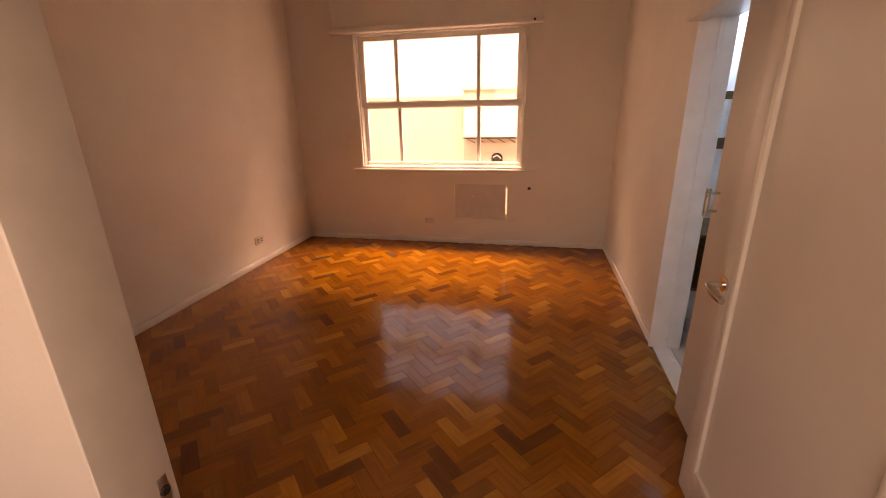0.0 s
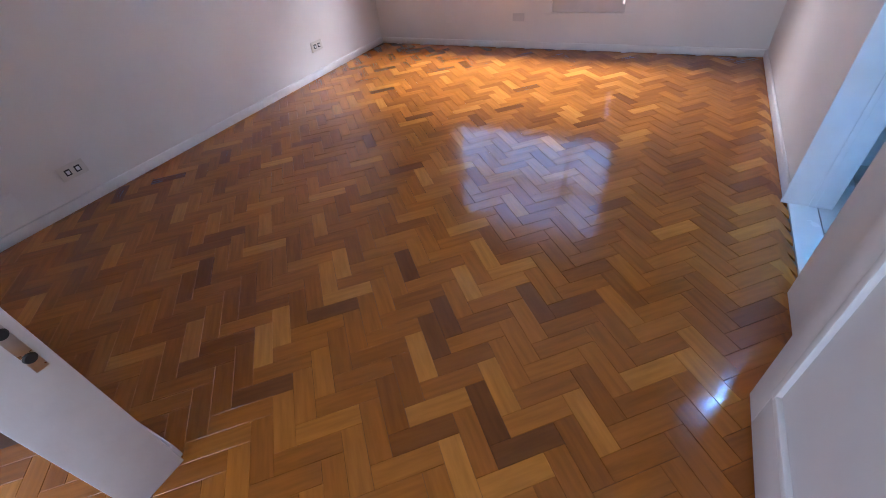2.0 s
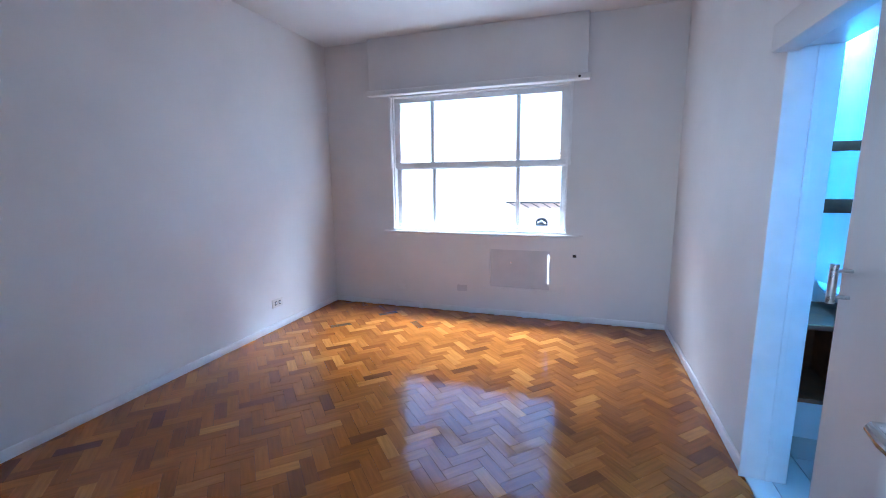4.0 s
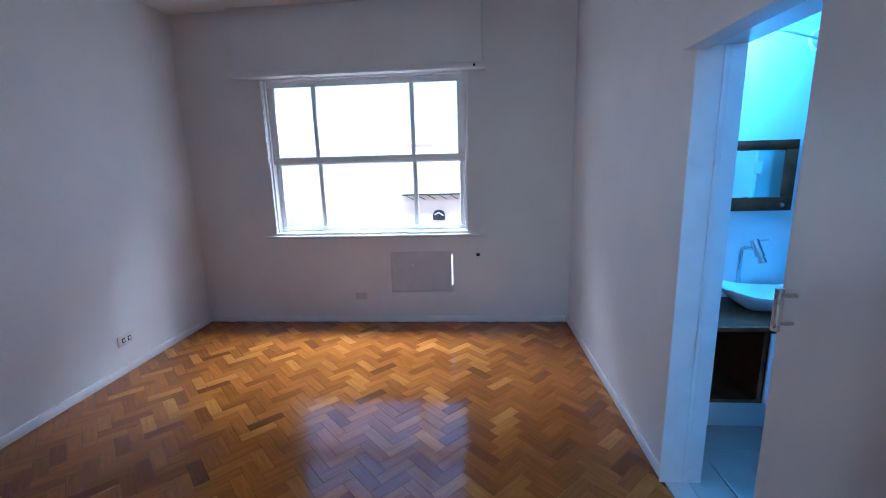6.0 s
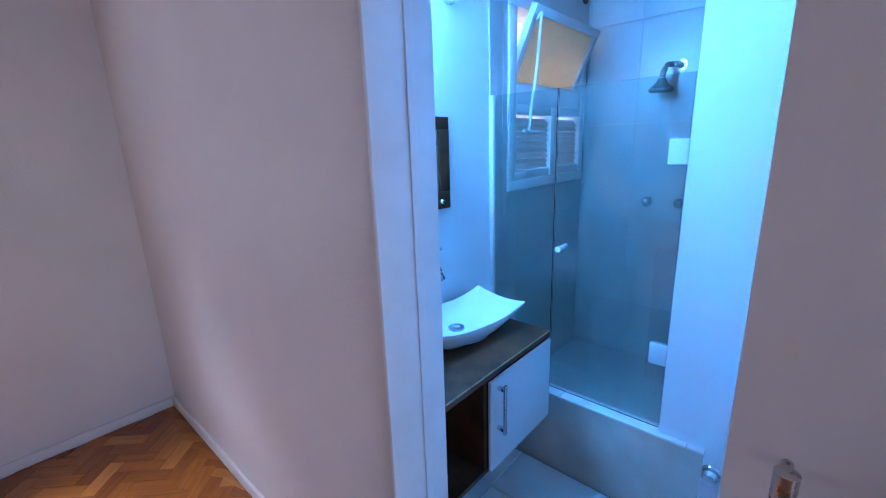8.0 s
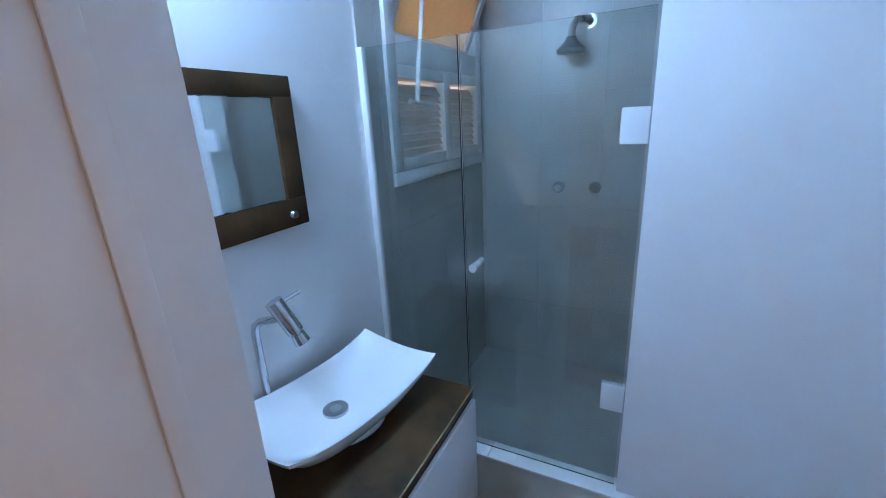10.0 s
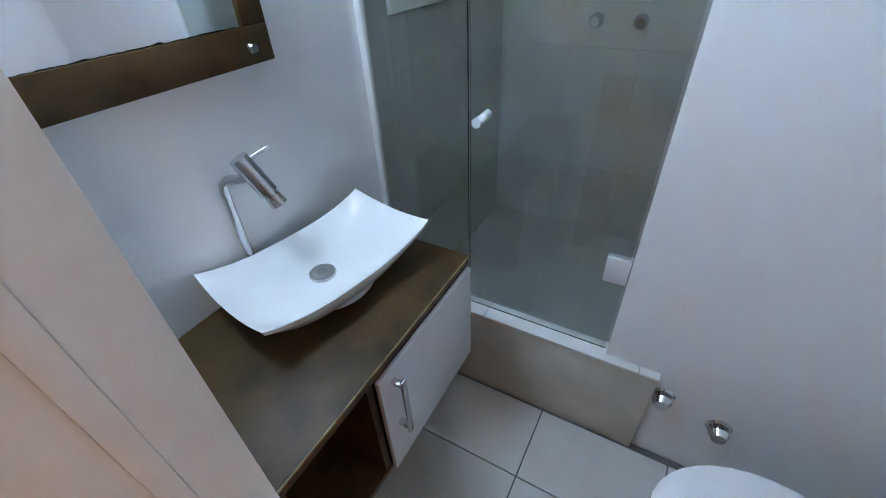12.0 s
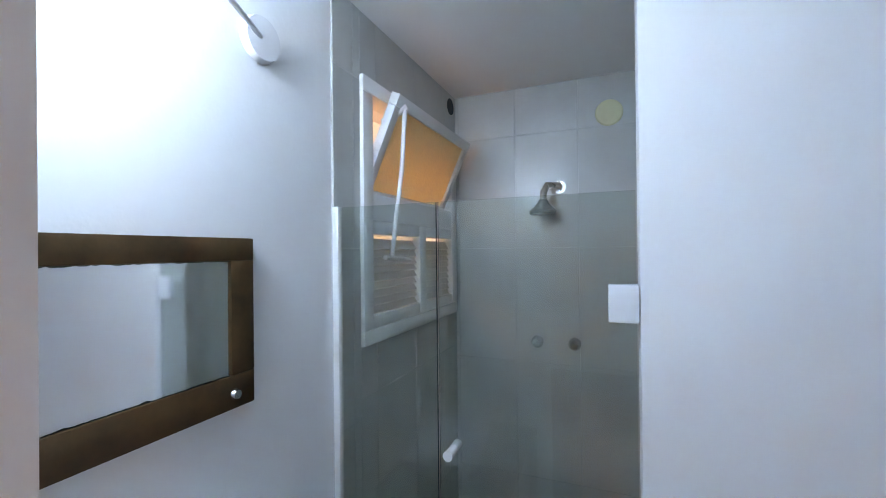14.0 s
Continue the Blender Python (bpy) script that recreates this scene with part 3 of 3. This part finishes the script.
bmesh.ops.create_uvsphere(bm, u_segments=20, v_segments=12, radius=0.032)
bmesh.ops.translate(bm, vec=(1.10, YB - 0.10, 2.172), verts=bm.verts)
tagged(adopt(lamp, lb, la, mesh_object("bulb", bm, BULB, None, True)), "white wall lamp rose with a thin arm", "lamp")

# ---- shower: kerb, glass, hinges ----
kerb = tagged(box("shower_kerb", (XG - 0.040, 1.757, -0.008), (XG + 0.03, YB, 0.385), CURBTILE, 0.002), "low tiled kerb of the shower", "kerb", kind="structure")
for y0, y1 in ((1.755, 1.812), (1.815, 2.324), (2.327, YB - 0.001)):
    o = box("tile", (XG - 0.047, y0, 0.385), (XG + 0.034, y1, 0.395), CURBTOP, 0.002)
    o.parent = kerb
scr = anchor("shower_screen", (XG, 2.3, 0.395))
GT = 1.73
g1 = box("fixed_pane", (XG - 0.004, 2.405, 0.397), (XG + 0.004, YB - 0.012, GT), SHOWERGLASS)
g2 = box("door_pane", (XG - 0.004, YP + 0.008, 0.401), (XG + 0.004, 2.399, GT), SHOWERGLASS)
for g in (g1, g2):
    g.visible_shadow = False
pr = box("wall_profile", (XG - 0.012, YB - 0.022, 0.396), (XG + 0.012, YB - 0.001, GT + 0.003), TRIM, 0.002)
hs = []
for z in (1.435, 0.675):
    bm = bmesh.new()
    add_box(bm, (XG - 0.016, YP + 0.002, z), (XG - 0.0045, YP + 0.066, z + 0.086), 0.005)
    add_box(bm, (XG + 0.0045, YP + 0.002, z), (XG + 0.012, YP + 0.066, z + 0.086), 0.003)
    hs.append(mesh_object("hinge", bm, LACQUER, None, True))
kn = tube("pull_knob", [(XG - 0.048, 2.36, 1.083), (XG - 0.012, 2.36, 1.083), (XG + 0.03, 2.36, 1.083)], [0.013, 0.011, 0.013], LACQUER)
tagged(adopt(scr, g1, g2, pr, kn, *hs), "greenish glass shower screen with white hinges and knob", "shower screen")

# ---- shower fittings ----
for y in (2.312, 2.142):
    v = anchor("shower_valve", (XS, y, 1.165))
    bm = bmesh.new()
    add_tube(bm, [(XS - 0.009, y, 1.165), (XS - 0.016, y, 1.165)], [0.027, 0.022], 24)
    a = mesh_object("flange", bm, CHROME, None, True)
    bm = bmesh.new()
    add_tube(bm, [(XS - 0.016, y, 1.165), (XS - 0.03, y, 1.165), (XS - 0.04, y, 1.165), (XS - 0.065, y, 1.165)], [0.013, 0.018, 0.028, 0.017], 20)
    tagged(adopt(v, a, mesh_object("knob", bm, CHROME, None, True)), "round chrome shower valve on grey tiles", "valve", "shower valves")
sh = anchor("overhead_shower", (XS, 2.205, 1.879))
arm = tube("arm", [(XS - 0.01, 2.205, 1.894), (XS - 0.05, 2.205, 1.899), (XS - 0.10, 2.248, 1.894), (XS - 0.125, 2.260, 1.859), (XS - 0.13, 2.262, 1.819)], 0.015, STEEL)
bm = bmesh.new()
add_tube(bm, [(XS - 0.13, 2.262, 1.824), (XS - 0.13, 2.262, 1.804), (XS - 0.13, 2.262, 1.774), (XS - 0.13, 2.262, 1.759)], [0.020, 0.028, 0.062, 0.058], 28)
hd = mesh_object("head", bm, SHOWERPLASTIC, None, True)
fl = tube("flange", [(XS - 0.009, 2.205, 1.894), (XS - 0.018, 2.205, 1.894)], 0.03, STEEL)
tagged(adopt(sh, arm, hd, fl), "grey plastic shower head on a bent arm", "shower")
tagged(tube("round_cover", [(XS - 0.009, 1.985, 2.215), (XS - 0.016, 1.985, 2.215)], [0.060, 0.056], material("yellowed_plastic", (0.62, 0.55, 0.34), 0.4), seg=28), "round yellowed plastic cap on the tiles", "cap")
# solid disc on the tiles, its black colour stands for the vent's shaded depth
tagged(tube("vent_hole_shade", [(2.775, YB - 0.0085, 2.325), (2.775, YB - 0.0125, 2.325)], 0.040, DARK, seg=28), "round black disc painted as the shade in a vent hole in the tiles", "vent")

# valves on the partition
for y, z in ((1.727, 0.305), (1.560, 0.255)):
    v = anchor("water_valve", (XG - 0.02, y, z))
    bm = bmesh.new()
    add_tube(bm, [(XG - 0.021, y, z), (XG - 0.028, y, z)], [0.036, 0.030], 24)
    a = mesh_object("flange", bm, CHROME, None, True)
    bm = bmesh.new()
    add_tube(bm, [(XG - 0.028, y, z), (XG - 0.036, y, z), (XG - 0.045, y, z), (XG - 0.062, y, z)], [0.014, 0.020, 0.029, 0.020], 20)
    tagged(adopt(v, a, mesh_object("knob", bm, CHROME, None, True)), "small chrome water valve low on the wall", "valve", "partition valves")

# ---- bathroom window ----
bwin = anchor("bathroom_window", (2.39, YB, 1.36))
bm = bmesh.new()
x0, x1, z0, z1 = BW
F = 0.048
ya, yb = YB - 0.022, YB + 0.06
add_box(bm, (x0 - 0.012, ya, z0 - 0.02), (x1 + 0.012, yb, z0 + 0.03), 0.004)
add_box(bm, (x0 - 0.012, ya, z1 - 0.04), (x1 + 0.012, yb, z1 + 0.012), 0.004)
add_box(bm, (x0 - 0.012, ya + 0.001, z0 + 0.03), (x0 + F, yb, z1 - 0.04), 0.004)
add_box(bm, (x1 - F, ya + 0.001, z0 + 0.03), (x1 + 0.012, yb, z1 - 0.04), 0.004)
add_box(bm, (x0 + F, ya + 0.002, 1.705), (x1 - F, yb, 1.795), 0.004)
mxm = (x0 + x1) / 2 + 0.03
add_box(bm, (mxm - 0.03, ya + 0.003, z0 + 0.03), (mxm + 0.03, yb, 1.705), 0.004)
for a, b in ((x0 + F, mxm - 0.03), (mxm + 0.03, x1 - F)):
    add_box(bm, (a, ya + 0.004, z0 + 0.03), (b, yb, z0 + 0.075), 0.003)
    add_box(bm, (a, ya + 0.004, 1.66), (b, yb, 1.705), 0.003)
bf = mesh_object("frame", bm, TRIM, None, True)
slats = []
for a, b in ((x0 + F, mxm - 0.03), (mxm + 0.03, x1 - F)):
    for q in range(9):
        zz = z0 + 0.095 + q * 0.0275
        bm = bmesh.new()
        add_box(bm, (a, -0.022, -0.003), (b, 0.022, 0.003), 0.001)
        o = mesh_object("slat", bm, TRIM, None, True)
        o.matrix_basis = pose(0, YB + 0.012, zz, 58, 0, 0)
        bpy.context.view_layer.update()
        slats.append(o)
# tilted upper light on side pivots
tw, th2 = x1 - x0 - 2 * F - 0.01, 0.375
tilt = pose((x0 + x1) / 2, YB - 0.03, 1.955, 24, 0, 0)
bm = bmesh.new()
f2 = 0.04
add_box(bm, (-tw / 2, -0.017, -th2 / 2), (tw / 2, 0.017, -th2 / 2 + f2), 0.003)
add_box(bm, (-tw / 2, -0.017, th2 / 2 - f2), (tw / 2, 0.017, th2 / 2), 0.003)
add_box(bm, (-tw / 2, -0.016, -th2 / 2 + f2), (-tw / 2 + f2, 0.016, th2 / 2 - f2), 0.003)
add_box(bm, (tw / 2 - f2, -0.016, -th2 / 2 + f2), (tw / 2, 0.016, th2 / 2 - f2), 0.003)
tf = mesh_object("tilting_frame", bm, TRIM, None, True)
bm = bmesh.new()
add_box(bm, (-tw / 2 + f2 - 0.004, -0.003, -th2 / 2 + f2 - 0.004), (tw / 2 - f2 + 0.004, 0.003, th2 / 2 - f2 + 0.004))
tg = mesh_object("pebbled_pane", bm, PEBBLE)
for o in (tf, tg):
    o.matrix_basis = tilt
bpy.context.view_layer.update()
bm = bmesh.new()
add_tube(bm, [(2.085, YB - 0.115, 2.085), (2.085, YB - 0.10, 1.88), (2.085, YB - 0.06, 1.575)], 0.008, 10)
add_tube(bm, [(2.04, YB - 0.06, 1.58), (2.19, YB - 0.075, 1.568)], 0.009, 10)
add_tube(bm, [(2.06, YB - 0.04, 2.04), (2.09, YB - 0.12, 2.09)], 0.012, 10)
rod = mesh_object("stay_rod", bm, TRIM, None, True)
tagged(adopt(bwin, bf, tf, tg, rod, *slats), "white louvred window with a tilted amber pane", "window", kind="structure")
# not a known part: added at the side to block sun from the shaft
tagged(box("shaft_sun_blocker", (3.2, YB + 0.2, -0.5), (3.3, YB + 1.3, 4.0), FACADE), "added wall that keeps the sun out of the light shaft", "wall", kind="structure")
tagged(box("light_shaft_wall", (1.6, YB + 1.2, -0.5), (3.2, YB + 1.3, 4.0), FACADE), "pale wall of the light shaft outside", "wall", kind="structure")

# ---- toilet ----
def toilet(x, y):
    t = anchor("toilet", (x, y, 0))
    def oval(bm, prof, n=36):
        rings = []
        for z, rx, ry, oy in prof:
            rings.append([bm.verts.new((rx * math.cos(a), oy + ry * math.sin(a), z)) for a in (2 * math.pi * q / n for q in range(n))])
        for a, b in zip(rings, rings[1:]):
            for q in range(n):
                bm.faces.new((a[q], a[(q + 1) % n], b[(q + 1) % n], b[q]))
        bm.faces.new(rings[0][::-1])
        bm.faces.new(rings[-1])
        return bm
    mesh_object("bowl", oval(bmesh.new(), [(0, 0.12, 0.20, 0), (0.10, 0.105, 0.17, 0), (0.26, 0.15, 0.21, 0.01), (0.36, 0.185, 0.24, 0.02), (0.375, 0.185, 0.24, 0.02)]), CERAMIC, t, True)
    mesh_object("lid", oval(bmesh.new(), [(0.377, 0.186, 0.243, 0.02), (0.385, 0.192, 0.249, 0.02), (0.398, 0.192, 0.249, 0.02), (0.408, 0.175, 0.23, 0.02)]), CERAMIC, t, True)
    bm = bmesh.new()
    add_box(bm, (-0.18, -0.42, 0.34), (0.18, -0.235, 0.72), 0.02)
    mesh_object("tank", bm, CERAMIC, t, True)
    return tagged(t, "white ceramic toilet with closed lid", "toilet")


toilet(1.43, 1.465)

# floor drain
dr = anchor("floor_drain", (1.61, 2.65, 0))
bm = bmesh.new()
add_box(bm, (1.535, 2.575, 0.0005), (1.690, 2.725, 0.004), 0.001)
adopt(dr, mesh_object("grate", bm, STEEL, None, True))
# black bars on top of the grate paint the shade of its slots
bm = bmesh.new()
for q in range(7):
    add_box(bm, (1.555, 2.590 + q * 0.018, 0.0042), (1.670, 2.598 + q * 0.018, 0.0052))
adopt(dr, mesh_object("slot_shade", bm, DARK))
tagged(dr, "square steel floor drain on beige tiles", "drain")

# ---- outside ----
tagged(box("ground", (-400, -300, -6.2), (400, 500, -6.0), ASPHALT), "concrete yard far below", "ground", kind="structure")
FY = 8.4
house = anchor("neighbour_house", (-1.5, FY, -6))
bm = bmesh.new()
add_box(bm, (-9.0, FY, -6.0), (0.55, FY + 6, 1.78))
fa = mesh_object("left_wall", bm, FACADE)
bm = bmesh.new()
add_box(bm, (-9.1, FY - 0.08, 1.78), (0.55, FY + 6, 1.84))
fb = mesh_object("coping", bm, FACADE)
bm = bmesh.new()
add_box(bm, (-1.43, FY - 0.35, -6.0), (8.0, FY - 0.002, 1.93))
fc = mesh_object("right_wall", bm, FACADE2)
bm = bmesh.new()
add_box(bm, (-1.48, FY - 0.42, 1.93), (8.0, FY + 0.2, 2.0))
fd = mesh_object("roof_edge", bm, FACADE)
tagged(adopt(house, fa, fb, fc, fd), "pale rendered neighbouring house with a flat roof", "house")
aw = anchor("awning", (0.4, FY - 0.4, 0.6))
bm = bmesh.new()
for q in range(12):
    z = 1.06 + q * 0.058
    add_box(bm, (-1.40, FY - 0.60 + q * 0.012, z), (1.6, FY - 0.352, z + 0.053), 0.006)
aa = mesh_object("sheets", bm, SHEET, None, True)
bm = bmesh.new()
for q in range(12):
    x = -1.35 + q * 0.2
    add_tube(bm, [(x, FY - 0.58, 1.045), (x + 0.14, FY - 0.36, 0.94)], 0.008, 6)
add_tube(bm, [(-1.40, FY - 0.58, 1.045), (1.6, FY - 0.58, 1.045)], 0.012, 6)
tagged(adopt(aw, aa, mesh_object("brackets", bm, IRON, None, True)), "pale sheet awning on thin iron brackets", "awning")
vent = anchor("arched_vent", (-0.76, FY - 0.36, 0.1))
bm = bmesh.new()
vs = [(-0.11, 0.0), (0.11, 0.0), (0.11, 0.10)] + [(0.11 * math.cos(a), 0.10 + 0.09 * math.sin(a)) for a in (math.pi * q / 10 for q in range(1, 10))] + [(-0.11, 0.10)]
f = bm.faces.new([bm.verts.new((-0.76 + x, FY - 0.353, 0.56 + z)) for x, z in vs])
ex = bmesh.ops.extrude_face_region(bm, geom=[f])
bmesh.ops.translate(bm, vec=(0, -0.02, 0), verts=[v for v in ex["geom"] if isinstance(v, bmesh.types.BMVert)])
# solid arch, coloured black for the dark of the vent's inside
va = mesh_object("arch", bm, DARK)
vb = tube("bar", [(-0.84, FY - 0.378, 0.66), (-0.76, FY - 0.378, 0.70), (-0.68, FY - 0.378, 0.64)], 0.012, SHEET)
tagged(adopt(vent, va, vb), "small dark arched vent in the facade", "vent")

# ---- tiles of the bathroom ----
def tile_mesh(name, w, h, t, mat, bevel=0.0008):
    bm = add_box(bmesh.new(), (-w / 2, -h / 2, 0), (w / 2, h / 2, t))
    me = bpy.data.meshes.new(name)
    bmesh.ops.bevel(bm, geom=[e for e in bm.edges if all(v.co.z > t - 1e-6 for v in e.verts)], offset=bevel, segments=1, affect="EDGES")
    bmesh.ops.recalc_face_normals(bm, faces=bm.faces)
    bm.to_mesh(me)
    bm.free()
    me.materials.append(mat)
    return me


def spans(a, b, joint, step):
    k = math.floor((a - joint) / step)
    cuts = [a] + [joint + step * q for q in range(k, k + 60) if a + 0.02 < joint + step * q < b - 0.02] + [b]
    return list(zip(cuts, cuts[1:]))


shared_tiles = {}
def lay(parent, m, us, vs, gap, t, mat):
    """Tiles on the plane of m (local x, y), one for each pair of spans."""
    for u0, u1 in us:
        for v0, v1 in vs:
            w, h = round(u1 - u0 - gap, 4), round(v1 - v0 - gap, 4)
            key = (w, h, t, mat.name)
            if key not in shared_tiles:
                shared_tiles[key] = tile_mesh("tile", w, h, t, mat)
            o = new("tile", shared_tiles[key])
            o.parent = parent
            o.matrix_basis = m @ Matrix.Translation(((u0 + u1) / 2, (v0 + v1) / 2, 0))


lay(bath_floor, pose(0, 0, -0.008), spans(XB - 0.05, XG - 0.047, 1.521, 0.44), spans(0.96, YB, 2.07, 0.44), 0.005, 0.008, TILEFLOOR)
lay(bath_floor, pose(0, 0, -0.008), [(XR + 0.002, XB - 0.05)], [(D1, D2)], 0.004, 0.010, CURBTOP)
# back wall of the shower, then its window wall
back_wall = bpy.data.objects["wall_bath_back"]
lay(back_wall, pose(XS, 0, 0, 90, 0, -90), [(-b, -a) for a, b in spans(1.75, YB, 2.415, 0.295)], spans(0.16, HB, 1.61, 0.55), 0.0012, 0.008, TILEGREY)
north_bath = bpy.data.objects["wall_bath_north"]
for us, vs in ((spans(XG - 0.012, BW[0] - 0.012, 1.935, 0.30), spans(0.16, HB, 1.61, 0.55)), (spans(BW[0] - 0.012, BW[1] + 0.012, 2.37, 0.30), spans(0.16, BW[2] - 0.02, 1.12, 0.60)),
               (spans(BW[0] - 0.012, BW[1] + 0.012, 2.37, 0.30), spans(BW[3] + 0.012, HB, 3.0, 0.45)), ([(BW[1] + 0.012, XS - 0.009)], spans(0.16, HB, 1.61, 0.55))):
    lay(north_bath, pose(0, YB, 0, 90, 0, 0), us, vs, 0.0012, 0.008, TILEGREY)

# ---- herringbone parquet ----
PW, PL, GAP = 0.0705, 0.2115, 0.0010


def block(length, width, t=0.010):
    bm = add_box(bmesh.new(), (-length / 2, -width / 2, -t), (length / 2, width / 2, 0))
    bmesh.ops.bevel(bm, geom=[e for e in bm.edges if all(v.co.z > -1e-6 for v in e.verts)], offset=0.0006, segments=1, affect="EDGES")
    bmesh.ops.recalc_face_normals(bm, faces=bm.faces)
    return bm


bm = block(PL - GAP, PW - GAP)
block_mesh = bpy.data.meshes.new("block")
bm.to_mesh(block_mesh)
bm.free()
block_mesh.materials.append(WOODA)
block_verts = [v.co.copy() for v in block_mesh.vertices]
block_faces = [tuple(p.vertices) for p in block_mesh.polygons]
attr = block_mesh.attributes.new("grain", "FLOAT_VECTOR", "POINT")
for i, c in enumerate(block_verts):
    attr.data[i].vector = c
PHX, PHY = 0.0, 0.0
rng = random.Random(7)
near, rest = [], []
c45 = math.sqrt(0.5)
for p in range(-60, 120):
    for q in range(-40, 40):
        for kind in (0, 1):
            if kind == 0:
                u, v, ang = p + 3 * q + 1.5, p - 3 * q + 0.5, 45
            else:
                u, v, ang = p + 3 * q + 0.5, p - 3 * q + 2.5, 135
            x, y = PHX + (u - v) * PW * c45, PHY + (u + v) * PW * c45
            if not (XL - 0.06 < x < XR + 0.06 and -1.9 < y < YF + 0.06):
                continue
            if (y < YN - 0.05 and not -1.58 < x < 0.75):
                continue
            m = pose(x, y, rng.uniform(-0.0004, 0.0003), rng.gauss(0, 0.20), rng.gauss(0, 0.20), ang)
            inside = XL + 0.09 < x < XR - 0.09 and y < YF - 0.09
            (near if inside and len(near) < 300 and -1.5 < x < 0.7 and 0.75 < y < 3.2 and (x + 0.3) ** 2 + (y - 1.9) ** 2 < 1.35 else rest).append((m, rng.random()))
for m, _ in near:
    o = new("wood_block", block_mesh)
    o.parent = floor
    o.matrix_basis = m
verts, faces, grain, tones = [], [], [], []
for m, tone in rest:
    base = len(verts)
    for c in block_verts:
        w = m @ c
        verts.append((min(max(w.x, XL), XR - 0.0005 if not (D1 < w.y < D2) else XR), min(w.y, YF), w.z))
        grain.append(c)
        tones.append(tone)
    faces += [tuple(base + i for i in f) for f in block_faces]
me = bpy.data.meshes.new("wood_blocks")
me.from_pydata(verts, [], faces)
me.materials.append(WOODB)
me.update()
me.attributes.new("grain", "FLOAT_VECTOR", "POINT").data.foreach_set("vector", np.array([tuple(c) for c in grain], dtype=np.float32).ravel())
me.attributes.new("tone", "FLOAT", "POINT").data.foreach_set("value", np.array(tones, dtype=np.float32))
o = tagged(new("wood_blocks", me), "reddish-brown varnished herringbone parquet blocks", kind="stuff")
o.parent = floor
